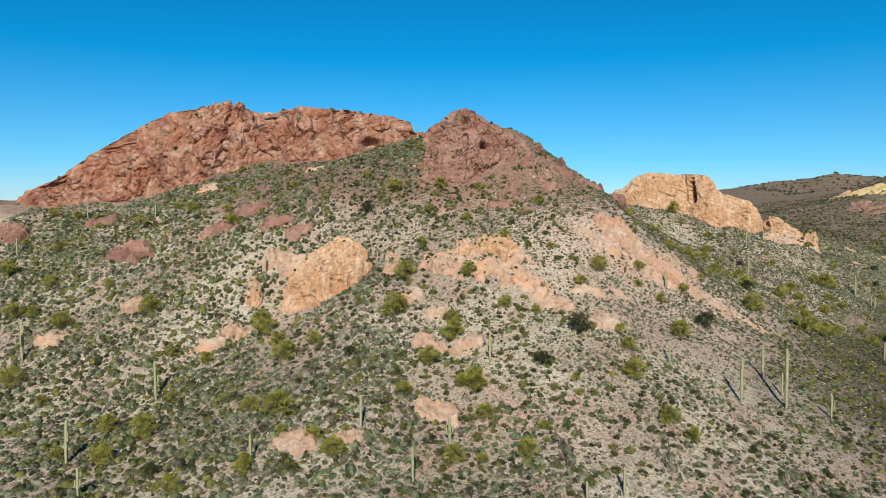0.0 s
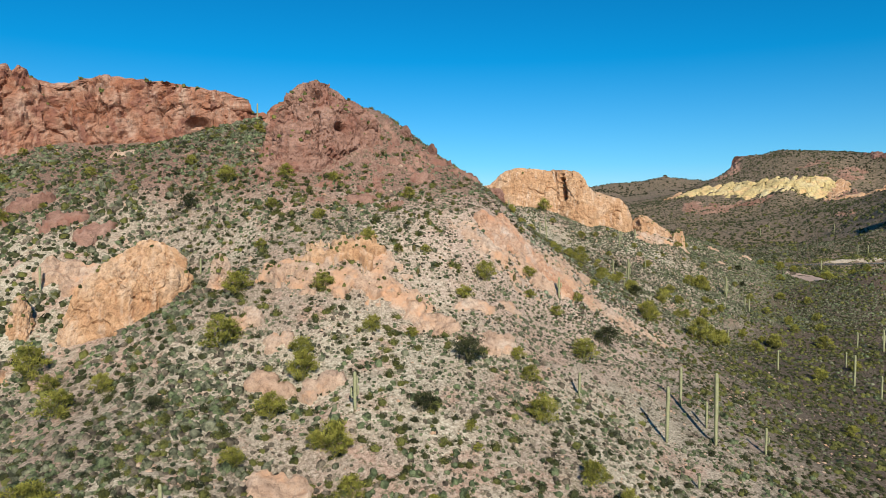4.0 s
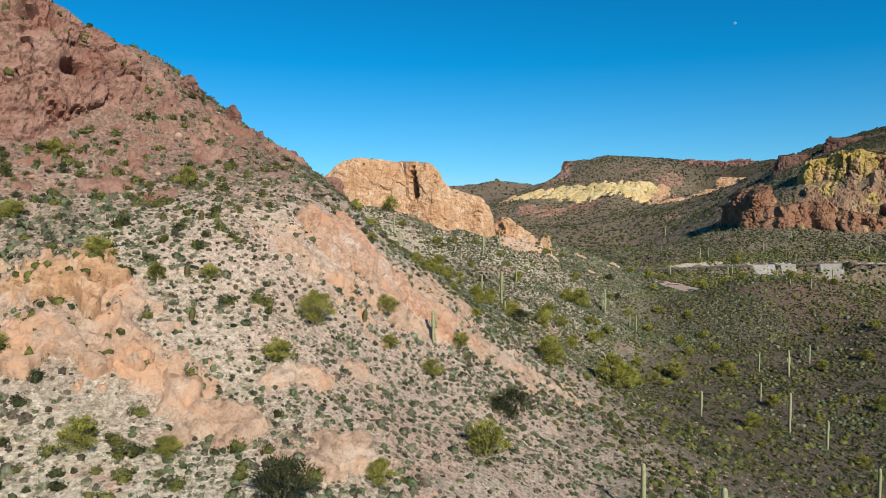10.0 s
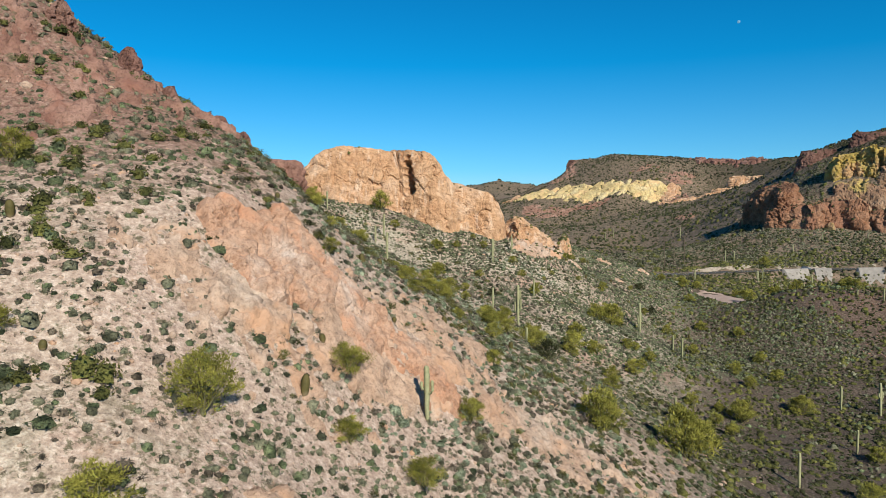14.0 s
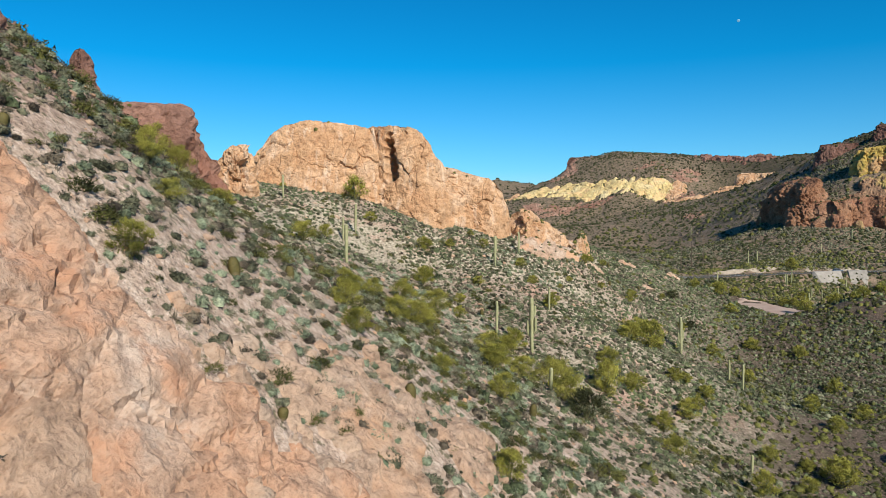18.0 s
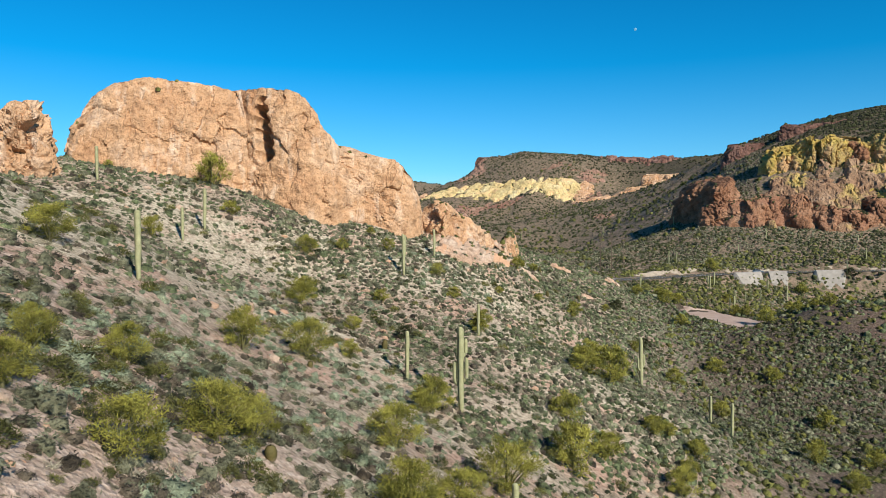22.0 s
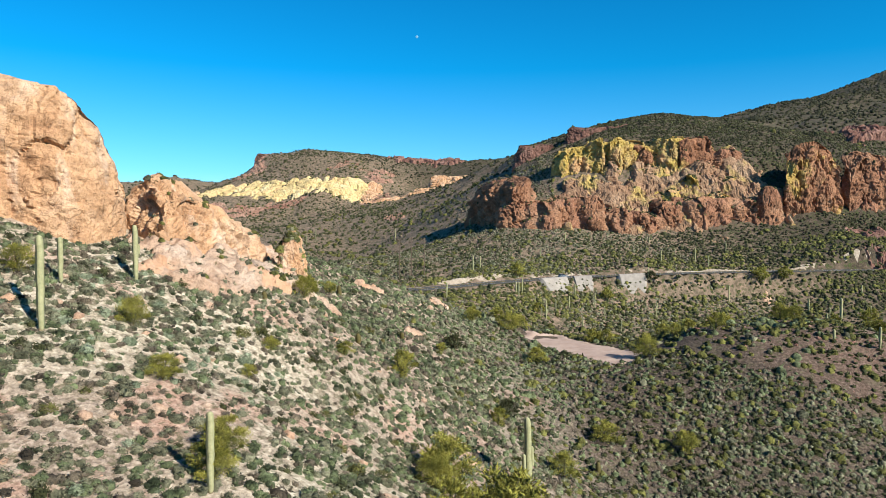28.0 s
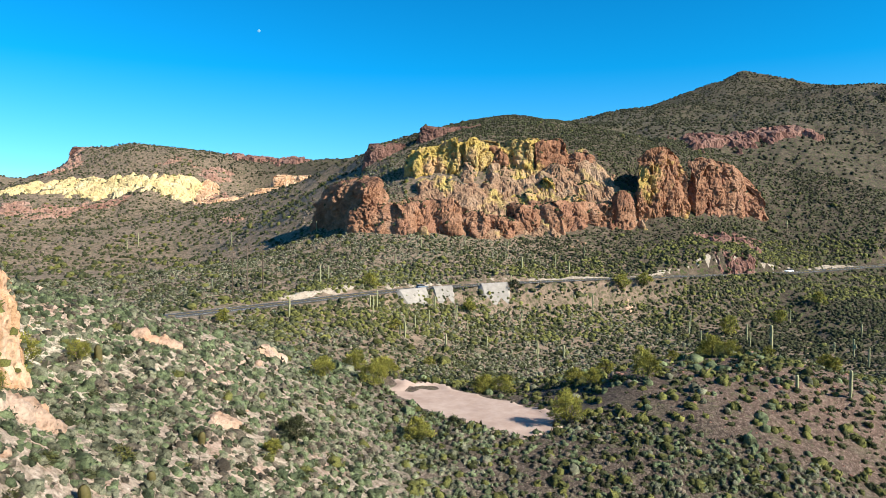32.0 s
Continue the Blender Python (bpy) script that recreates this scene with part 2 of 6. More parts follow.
def where(n):
    return n.new("ShaderNodeNewGeometry").outputs["Position"]


def band(n, l, value, a, b):
    r = n.new("ShaderNodeMapRange")
    r.interpolation_type = "SMOOTHSTEP"
    r.inputs["From Min"].default_value, r.inputs["From Max"].default_value = a, b
    l.new(value, r.inputs["Value"])
    return r.outputs[0]


def maths(n, l, kind, a, b):
    m = n.new("ShaderNodeMath")
    m.operation = kind
    for sock, v in zip(m.inputs, (a, b)):
        if isinstance(v, (int, float)):
            sock.default_value = v
        else:
            l.new(v, sock)
    return m.outputs[0]


def spots_tex(n, l, vec, scale, inner, outer):
    """White dots, uneven in size, on black."""
    v = n.new("ShaderNodeTexVoronoi")
    v.inputs["Scale"].default_value = scale
    l.new(vec, v.inputs["Vector"])
    wob = noise_tex(n, l, vec, scale * 2.2, 3, 0.6)
    return ramp(n, l, maths(n, l, "ADD", v.outputs["Distance"], maths(n, l, "MULTIPLY", wob, 0.55)), [(inner, (1, 1, 1)), (outer, (0, 0, 0))])


def ground_material():
    m, n, l, b = shader("stony_soil", 0.95)
    p = where(n)
    big = noise_tex(n, l, p, 0.035, 5, 0.6)
    mid = noise_tex(n, l, p, 0.28, 6, 0.65)
    fine = noise_tex(n, l, p, 2.4, 6, 0.7)
    axes = n.new("ShaderNodeSeparateXYZ")
    l.new(p, axes.inputs[0])
    pink = ramp(n, l, fine, [(0.3, (0.125, 0.092, 0.067)), (0.5, (0.31, 0.235, 0.18)), (0.7, (0.55, 0.44, 0.355))])
    cream = ramp(n, l, fine, [(0.3, (0.17, 0.135, 0.095)), (0.5, (0.42, 0.35, 0.265)), (0.7, (0.73, 0.64, 0.51))])
    plum = ramp(n, l, fine, [(0.3, (0.09, 0.05, 0.037)), (0.5, (0.22, 0.125, 0.095)), (0.7, (0.37, 0.24, 0.19))])
    brown = ramp(n, l, fine, [(0.3, (0.03, 0.022, 0.016)), (0.5, (0.075, 0.054, 0.041)), (0.7, (0.20, 0.145, 0.115))])
    rust = ramp(n, l, mid, [(0.35, (0.10, 0.076, 0.05)), (0.52, (0.22, 0.155, 0.11)), (0.68, (0.38, 0.245, 0.19))])
    c = mix(n, l, ramp(n, l, big, [(0.43, (0, 0, 0)), (0.57, (1, 1, 1))]), pink, cream)
    salmon = ramp(n, l, fine, [(0.3, (0.21, 0.115, 0.08)), (0.5, (0.40, 0.24, 0.18)), (0.7, (0.58, 0.40, 0.32))])
    c = mix(n, l, ramp(n, l, noise_tex(n, l, p, 0.11, 6, 0.68), [(0.52, (0, 0, 0)), (0.62, (0.75, 0.75, 0.75))]), c, salmon)
    # rosy gravel over the spur
    off = n.new("ShaderNodeVectorMath")
    off.operation = "DISTANCE"
    flat = n.new("ShaderNodeCombineXYZ")
    l.new(axes.outputs["X"], flat.inputs[0])
    l.new(axes.outputs["Y"], flat.inputs[1])
    l.new(flat.outputs[0], off.inputs[0])
    off.inputs[1].default_value = (50, 180, 0)
    rosy = ramp(n, l, fine, [(0.3, (0.26, 0.175, 0.135)), (0.5, (0.44, 0.32, 0.255)), (0.7, (0.65, 0.51, 0.425))])
    c = mix(n, l, maths(n, l, "MULTIPLY", 0.85, band(n, l, maths(n, l, "ADD", off.outputs["Value"], maths(n, l, "MULTIPLY", mid, 30)), 62, 40)), c, rosy)
    # plum rock waste below the summit, brown earth darkened for shade round the wash, rusty soil on the far hills
    high = band(n, l, maths(n, l, "ADD", axes.outputs["Z"], maths(n, l, "MULTIPLY", mid, 16)), 53, 62)
    c = mix(n, l, maths(n, l, "MULTIPLY", high, maths(n, l, "SUBTRACT", 1, band(n, l, axes.outputs["X"], 55, 75))), c, plum)
    south = maths(n, l, "SUBTRACT", axes.outputs["X"], maths(n, l, "MULTIPLY", maths(n, l, "SUBTRACT", axes.outputs["Y"], 200), 0.9))
    wash = maths(n, l, "MULTIPLY", band(n, l, maths(n, l, "ADD", south, maths(n, l, "MULTIPLY", mid, 40)), 108, 150), band(n, l, maths(n, l, "ADD", axes.outputs["X"], maths(n, l, "MULTIPLY", big, 90)), 95, 140))
    c = mix(n, l, wash, c, brown)
    near_knoll = n.new("ShaderNodeVectorMath")
    near_knoll.operation = "DISTANCE"
    l.new(flat.outputs[0], near_knoll.inputs[0])
    near_knoll.inputs[1].default_value = (224, 230, 0)
    c = mix(n, l, maths(n, l, "MULTIPLY", 0.4, band(n, l, maths(n, l, "ADD", near_knoll.outputs["Value"], maths(n, l, "MULTIPLY", mid, 24)), 46, 28)), c, plum)
    far = band(n, l, maths(n, l, "ADD", axes.outputs["X"], maths(n, l, "MULTIPLY", big, 120)), 285, 360)
    c = mix(n, l, far, c, rust)
    # hill beyond the road: its dim side is painted in as darker soil
    hill_shade = ramp(n, l, mid, [(0.35, (0.020, 0.016, 0.011)), (0.52, (0.045, 0.034, 0.024)), (0.68, (0.105, 0.072, 0.055))])
    c = mix(n, l, maths(n, l, "MULTIPLY", 0.9, band(n, l, maths(n, l, "SUBTRACT", axes.outputs["X"], maths(n, l, "MULTIPLY", axes.outputs["Y"], 0.6)), 215, 330)), c, hill_shade)
    c = mix(n, l, ramp(n, l, mid, [(0.54, (0, 0, 0)), (0.72, (0.5, 0.5, 0.5))]), c, (0.12, 0.10, 0.06))
    stone = n.new("ShaderNodeTexVoronoi")
    stone.inputs["Scale"].default_value = 3.0
    l.new(p, stone.inputs["Vector"])
    c = mix(n, l, ramp(n, l, stone.outputs["Distance"], [(0.1, (0.3, 0.3, 0.3)), (0.35, (0, 0, 0))]), c, (0.42, 0.33, 0.27))
    gravel = n.new("ShaderNodeTexVoronoi")
    gravel.inputs["Scale"].default_value = 6.5
    l.new(p, gravel.inputs["Vector"])
    tone = n.new("ShaderNodeSeparateColor")
    l.new(gravel.outputs["Color"], tone.inputs[0])
    c = mix(n, l, 0.4, c, ramp(n, l, tone.outputs[0], [(0.0, (0.42, 0.40, 0.38)), (0.3, (0.92, 0.91, 0.9)), (1.0, (1.0, 1.0, 1.0))]), "MULTIPLY")
    # grass, litter and low herbs; thicker scrub on the far hills
    tufts = noise_tex(n, l, p, 1.3, 4, 0.75)
    grass = ramp(n, l, fine, [(0.3, (0.05, 0.047, 0.024)), (0.7, (0.155, 0.135, 0.075))])
    c = mix(n, l, ramp(n, l, tufts, [(0.55, (0, 0, 0)), (0.62, (0.85, 0.85, 0.85))]), c, grass)
    scrub = ramp(n, l, fine, [(0.3, (0.028, 0.036, 0.014)), (0.7, (0.085, 0.09, 0.035))])
    patchy = maths(n, l, "MULTIPLY", far, ramp(n, l, noise_tex(n, l, p, 0.05, 4, 0.6), [(0.38, (0.5, 0.5, 0.5)), (0.55, (1, 1, 1))]))
    c = mix(n, l, maths(n, l, "MULTIPLY", patchy, spots_tex(n, l, p, 0.5, 0.56, 0.68)), c, scrub)
    c = mix(n, l, maths(n, l, "MULTIPLY", far, spots_tex(n, l, p, 0.2, 0.42, 0.5)), c, scrub)
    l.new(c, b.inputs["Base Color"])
    bump(n, l, b, [mid, fine, stone.outputs["Distance"], gravel.outputs["Distance"]], [0.35, 0.8, 0.5, 0.7], [0.7, 0.2, 0.10, 0.06])
    return m


def rock_material(name, stops, stain=None, streak=None, scale=1.0):
    m, n, l, b = shader(name, 0.88)
    p = where(n)
    big = noise_tex(n, l, p, 0.12 * scale, 7, 0.65)
    mid = noise_tex(n, l, p, 0.7 * scale, 8, 0.7)
    fine = noise_tex(n, l, p, 4.0 * scale, 6, 0.7)
    c = ramp(n, l, big, [(0.3 + 0.4 * i / (len(stops) - 1), s) for i, s in enumerate(stops)])
    c = mix(n, l, 0.7, c, ramp(n, l, mid, [(0.3, (0.22, 0.18, 0.165)), (0.5, (0.72, 0.70, 0.69)), (0.75, (1.0, 1.0, 1.0))]), "MULTIPLY")
    c = mix(n, l, 0.55, c, ramp(n, l, fine, [(0.34, (0.35, 0.31, 0.29)), (0.5, (0.95, 0.94, 0.93)), (0.7, (1.0, 1.0, 1.0))]), "MULTIPLY")
    if stain:
        c = mix(n, l, ramp(n, l, noise_tex(n, l, p, 0.2 * scale, 5, 0.6), [(0.52, (0, 0, 0)), (0.62, (0.85, 0.85, 0.85))]), c, stain)
    if streak:
        s = noise_tex(n, l, p, 0.5 * scale, 5, 0.6, squash=(1, 1, 0.16))
        c = mix(n, l, ramp(n, l, s, [(0.54, (0, 0, 0)), (0.72, (0.5, 0.5, 0.5))]), c, streak)
    v = n.new("ShaderNodeTexVoronoi")
    v.feature = "DISTANCE_TO_EDGE"
    v.inputs["Scale"].default_value = 0.55 * scale
    warp = n.new("ShaderNodeVectorMath")
    warp.operation = "ADD"
    nz = n.new("ShaderNodeTexNoise")
    nz.inputs["Scale"].default_value = 0.8 * scale
    l.new(p, nz.inputs["Vector"])
    l.new(p, warp.inputs[0])
    l.new(nz.outputs["Color"], warp.inputs[1])
    l.new(warp.outputs[0], v.inputs["Vector"])
    crack = ramp(n, l, v.outputs["Distance"], [(0.0, (0, 0, 0)), (0.05, (1, 1, 1))])
    l.new(c, b.inputs["Base Color"])
    pits = n.new("ShaderNodeTexVoronoi")
    pits.inputs["Scale"].default_value = 1.5 * scale
    l.new(warp.outputs[0], pits.inputs["Vector"])
    pit = ramp(n, l, pits.outputs["Distance"], [(0.12, (0, 0, 0)), (0.3, (1, 1, 1))])
    bump(n, l, b, [mid, crack, pit, fine], [0.55, 0.3, 0.35, 0.9], [0.7 / scale, 0.35 / scale, 0.25 / scale, 0.16 / scale])
    return m


def leaf_material(name, dark, light, scale=0.9):
    m, n, l, b = shader(name, 0.85)
    p = where(n)
    f = noise_tex(n, l, p, scale, 3, 0.6)
    c = ramp(n, l, f, [(0.36, dark), (0.64, light)])
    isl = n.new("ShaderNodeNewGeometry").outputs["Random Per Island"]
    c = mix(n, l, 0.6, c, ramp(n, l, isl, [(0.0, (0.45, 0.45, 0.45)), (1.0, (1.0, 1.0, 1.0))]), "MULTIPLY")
    # dark specks multiplied into the colour stand in for shaded gaps between leaves
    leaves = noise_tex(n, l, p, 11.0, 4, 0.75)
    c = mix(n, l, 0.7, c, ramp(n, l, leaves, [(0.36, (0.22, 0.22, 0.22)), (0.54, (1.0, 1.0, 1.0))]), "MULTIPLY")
    l.new(c, b.inputs["Base Color"])
    bump(n, l, b, [leaves], [0.9], [0.11])
    return m


def plain_material(name, a, b_, scale=3.0, rough=0.8, metal=0.0, depth=0.02):
    m, n, l, b = shader(name, rough)
    p = n.new("ShaderNodeTexCoord").outputs["Object"]
    f = noise_tex(n, l, p, scale, 6, 0.65)
    l.new(ramp(n, l, f, [(0.3, a), (0.7, b_)]), b.inputs["Base Color"])
    b.inputs["Metallic"].default_value = metal
    bump(n, l, b, [f], [0.4], [depth])
    return m


SOIL = ground_material()
RED_ROCK = rock_material("red_rhyolite", [(0.30, 0.115, 0.065), (0.40, 0.17, 0.10), (0.47, 0.26, 0.18), (0.55, 0.37, 0.285)], stain=(0.21, 0.085, 0.06), streak=(0.56, 0.40, 0.31))
PLUM_ROCK = rock_material("plum_rhyolite", [(0.22, 0.105, 0.08), (0.37, 0.205, 0.155), (0.48, 0.30, 0.235)], stain=(0.27, 0.125, 0.09))
ORANGE_ROCK = rock_material("orange_tuff", [(0.52, 0.275, 0.145), (0.64, 0.385, 0.22), (0.72, 0.50, 0.345)], streak=(0.76, 0.61, 0.49))
PINK_ROCK = rock_material("pink_tuff", [(0.53, 0.325, 0.215), (0.61, 0.42, 0.305), (0.68, 0.54, 0.435)], stain=(0.56, 0.32, 0.195))
FACE_ROCK = rock_material("salmon_tuff", [(0.52, 0.275, 0.17), (0.59, 0.345, 0.225), (0.62, 0.41, 0.295), (0.70, 0.545, 0.45)], stain=(0.49, 0.25, 0.15), scale=1.5)
LICHEN_ROCK = rock_material("lichen_rock", [(0.23, 0.105, 0.062), (0.35, 0.175, 0.10), (0.45, 0.27, 0.175)], stain=(0.27, 0.13, 0.08), scale=0.45)
GOLD_ROCK = rock_material("gold_lichen_rock", [(0.42, 0.24, 0.12), (0.50, 0.345, 0.095), (0.53, 0.385, 0.105), (0.50, 0.35, 0.15), (0.44, 0.25, 0.14)], stain=(0.44, 0.26, 0.14), scale=0.4)
LEDGE_ROCK = rock_material("lichened_ledge_rock", [(0.29, 0.155, 0.095), (0.40, 0.245, 0.15), (0.48, 0.34, 0.23)], stain=(0.45, 0.33, 0.105), scale=0.3)
TOWER_ROCK = rock_material("gold_flecked_rock", [(0.24, 0.105, 0.06), (0.35, 0.17, 0.095), (0.42, 0.235, 0.14)], stain=(0.43, 0.30, 0.085), scale=0.3)
DUSKY_ROCK = rock_material("dusky_red_rock", [(0.17, 0.08, 0.06), (0.27, 0.14, 0.11), (0.38, 0.23, 0.18)], scale=0.5)
YELLOW_ROCK = rock_material("yellow_tuff", [(0.62, 0.45, 0.20), (0.72, 0.56, 0.27), (0.76, 0.63, 0.38)], stain=(0.66, 0.43, 0.22), scale=0.35)
RUSTY_ROCK = rock_material("rusty_rock", [(0.26, 0.13, 0.095), (0.40, 0.23, 0.17), (0.50, 0.33, 0.26)], scale=0.4)
DARK_ROCK = rock_material("dark_cap_rock", [(0.15, 0.075, 0.06), (0.21, 0.11, 0.085), (0.28, 0.16, 0.125)], scale=0.5)

# ---- ground ----


def axis(*runs):
    out = [np.arange(a, b, s) for a, b, s in runs]
    return np.concatenate(out + [[runs[-1][1]]])


def mesh_of(name, verts, faces, material, smooth_shade=True, slots=None):
    """A mesh from arrays of vertices and of triangles or quads."""
    me = bpy.data.meshes.new(name)
    verts, faces = np.asarray(verts, np.float32), np.asarray(faces, np.int32)
    k = faces.shape[1]
    me.vertices.add(len(verts))
    me.vertices.foreach_set("co", verts.ravel())
    me.loops.add(faces.size)
    me.loops.foreach_set("vertex_index", faces.ravel())
    me.polygons.add(len(faces))
    me.polygons.foreach_set("loop_start", np.arange(0, faces.size, k, dtype=np.int32))
    me.polygons.foreach_set("use_smooth", np.full(len(faces), smooth_shade))
    for m in material if isinstance(material, list) else [material]:
        me.materials.append(m)
    if slots is not None:
        me.polygons.foreach_set("material_index", np.asarray(slots, np.int32))
    me.update(calc_edges=True)
    return me


def grid_faces(nu, nv, wrap=False):
    i, j = np.meshgrid(np.arange(nu if wrap else nu - 1), np.arange(nv - 1), indexing="ij")
    a, b = i * nv + j, ((i + 1) % nu) * nv + j
    return np.stack([a, b, b + 1, a + 1], -1).reshape(-1, 4)


def part(name, me, parent, label=""):
    ob = new(name, me)
    ob.parent = parent
    return tagged(ob, label) if label else ob


gx = axis((-2200, -300, 60), (-300, -150, 8), (-150, 26, 2.1), (26, 40, 1.3), (40, 120, 0.95), (120, 240, 2.0), (240, 620, 4), (620, 1250, 9), (1250, 3000, 60))
gy = axis((-800, -50, 40), (-50, 90, 4), (90, 118, 2), (118, 150, 1.3), (150, 246, 0.95), (246, 310, 1.9), (310, 500, 4), (500, 1180, 9), (1180, 1850, 22), (1850, 3500, 60))
GX, GY = (a.ravel() for a in np.meshgrid(gx, gy, indexing="ij"))
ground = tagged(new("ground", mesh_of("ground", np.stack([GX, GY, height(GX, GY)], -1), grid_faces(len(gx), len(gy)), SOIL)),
                "stony pink and cream desert soil on steep hillsides", "ground", kind="structure")

# ---- rocks ----
FOOTPRINTS = []


def cells(x, y, z, seed):
    """Distance to the nearest and second cell point, and a random number of the nearest cell."""
    i, j, k = np.floor(x).astype(np.int64), np.floor(y).astype(np.int64), np.floor(z).astype(np.int64)
    f1, f2, r = np.full(x.shape, 9.0), np.full(x.shape, 9.0), np.zeros(x.shape)
    for a in (-1, 0, 1):
        for b in (-1, 0, 1):
            for c in (-1, 0, 1):
                u, v, w = i + a, j + b, k + c
                d = np.sqrt((u + lattice(u, v, w, seed) - x) ** 2 + (v + lattice(u, v, w, seed + 1) - y) ** 2 + (w + lattice(u, v, w, seed + 2) - z) ** 2)
                near = d < f1
                f2 = np.where(near, f1, np.minimum(f2, d))
                r, f1 = np.where(near, lattice(u, v, w, seed + 3), r), np.where(near, d, f1)
    return f1, f2, r


def closed_curve(ring, n):
    p = np.asarray(ring, float)
    k = len(p)
    seg = np.hypot(*(np.roll(p, -1, 0) - p)[:, :2].T)
    at = np.concatenate([[0], np.cumsum(seg)])
    s = np.linspace(0, at[-1], n, endpoint=False)
    i = np.clip(np.searchsorted(at, s, side="right") - 1, 0, k - 1)
    t = ((s - at[i]) / seg[i])[:, None]
    a, b, c, d = p[(i - 1) % k], p[i], p[(i + 1) % k], p[(i + 2) % k]
    return 0.5 * (2 * b + (c - a) * t + (2 * a - 5 * b + 4 * c - d) * t * t + (3 * b - a - 3 * c + d) * t ** 3)


def rock_mass(name, ring, material, lean=0.18, dome=1.0, rough=1.0, block=5.0, n=240, nv=44, cap=14, seed=1, sink=3.0, tall=0.55, crack=1.0, swell=0.3, hollows=(), label="", category="rock"):
    """A crag over the outline ring of (x, y, top): walls that lean in, a rounded top, blocks and cracks in its faces."""
    c = closed_curve(ring, n)
    mid = c[:, :2].mean(0)
    foot = height(c[:, 0], c[:, 1]) - sink
    FOOTPRINTS.append(c[::6, :2])
    along = np.roll(c[:, :2], -1, 0) - np.roll(c[:, :2], 1, 0)
    area = (c[:, 0] * np.roll(c[:, 1], -1) - np.roll(c[:, 0], -1) * c[:, 1]).sum()
    inward = np.column_stack([-along[:, 1], along[:, 0]]) * np.sign(area) / np.hypot(*along.T)[:, None]
    deep_in = np.minimum(lean * (c[:, 2] - foot), 0.55 * np.hypot(*(c[:, :2] - mid).T))
    rows = []
    for k in range(nv):
        v = k / (nv - 1)
        xy = c[:, :2] + inward * (deep_in * (0.6 * v + 0.4 * v ** 5))[:, None]
        rows.append(np.column_stack([xy, foot + (c[:, 2] - foot) * (v ** 0.9 if v < 1 else 1)]))
    top = rows[-1]
    for k in range(1, cap + 1):
        v = k / cap
        xy = mid + (top[:, :2] - mid) * (1 - v)
        rows.append(np.column_stack([xy, top[:, 2] * (1 - v) + (top[:, 2].mean() + dome) * v + dome * math.sin(v * math.pi) * 0.3]))
    g = np.stack(rows, 1)
    du = np.roll(g, -1, 0) - np.roll(g, 1, 0)
    dv = np.gradient(g, axis=1)
    nrm = np.cross(du, dv)
    nrm *= np.sign(area) / np.maximum(np.linalg.norm(nrm, axis=2, keepdims=True), 1e-6)
    x, y, z = g[..., 0], g[..., 1], g[..., 2]
    wx, wy, wz = (x + block * 0.35 * fbm(x / block, y / block, z / block, 3, seed + 5), y + block * 0.35 * fbm(x / block, y / block, z / block, 3, seed + 6),
                  z + block * 0.3 * fbm(x / block, y / block, z / block, 3, seed + 7))
    f1, f2, r = cells(wx / block, wy / block, wz / (block * (1 + tall)), seed)
    e1, e2, q = cells(wx / block * 2.7, wy / block * 2.7, wz / block * 2.2, seed + 11)
    split = smooth(-0.25, 0.35, fbm(x / (block * 1.6), y / (block * 1.6), z / (block * 3), 2, seed + 13))
    d = rough * block * (0.20 * (r - 0.5) + swell * (0.42 - f1) + 0.06 * (q - 0.5) + 0.4 * swell * (0.42 - e1) - crack * split * 0.13 * (1 - smooth(0, 0.09, f2 - f1))
                         - crack * split * 0.045 * (1 - smooth(0, 0.12, e2 - e1)) + 0.045 * fbm(x / block * 4, y / block * 4, z / block * 5, 3, seed + 9, 0.6)
                         + 0.16 * fbm(x / (block * 1.8), y / (block * 1.8), z / (block * 2.5), 4, seed + 3, 0.5)
                         - crack * 0.10 * (1 - smooth(0, 0.07, np.abs(fbm(x / block * 0.8, y / block * 0.8, z / block * 0.45, 3, seed + 15)))))
    for hx, hy, hz, hr, hd in hollows:
        d = d - hd * (1 - smooth(0.45, 1.0, np.sqrt((x - hx) ** 2 + (y - hy) ** 2 + 2.2 * (z - hz) ** 2) / hr))
    edge = np.ones(nv + cap)
    edge[nv - 7:nv] = np.linspace(1, 0.6, 7)
    edge[nv:] = np.linspace(0.5, 0.15, cap)
    edge[-1] = 0
    g = g + nrm * (d * edge[None, :])[..., None]
    f = grid_faces(n, nv + cap, True)
    if area < 0:
        f = f[:, ::-1]
    ob = new(name, mesh_of(name, g.reshape(-1, 3), f, material, False))
    return tagged(ob, label, category)


def crag(name, x, y, rx, ry, top, turn, material, label, n=70, nv=22, cap=9, seed=1, **more):
    """A smaller crag on an oval outline."""
    ring = []
    for i in range(10):
        a = i * math.tau / 10
        k = 0.82 + 0.36 * lattice(np.int64(i), np.int64(seed), np.int64(3), 7)
        u, v = rx * k * math.cos(a), ry * k * math.sin(a)
        ct, st = math.cos(radians(turn)), math.sin(radians(turn))
        ring.append((x + u * ct - v * st, y + u * st + v * ct, top - 0.25 * (0.5 + 0.5 * math.cos(a * 2 + seed)) * min(rx, ry)))
    return rock_mass(name, ring, material, n=n, nv=nv, cap=cap, seed=seed, label=label, **more)


SHEETS = []


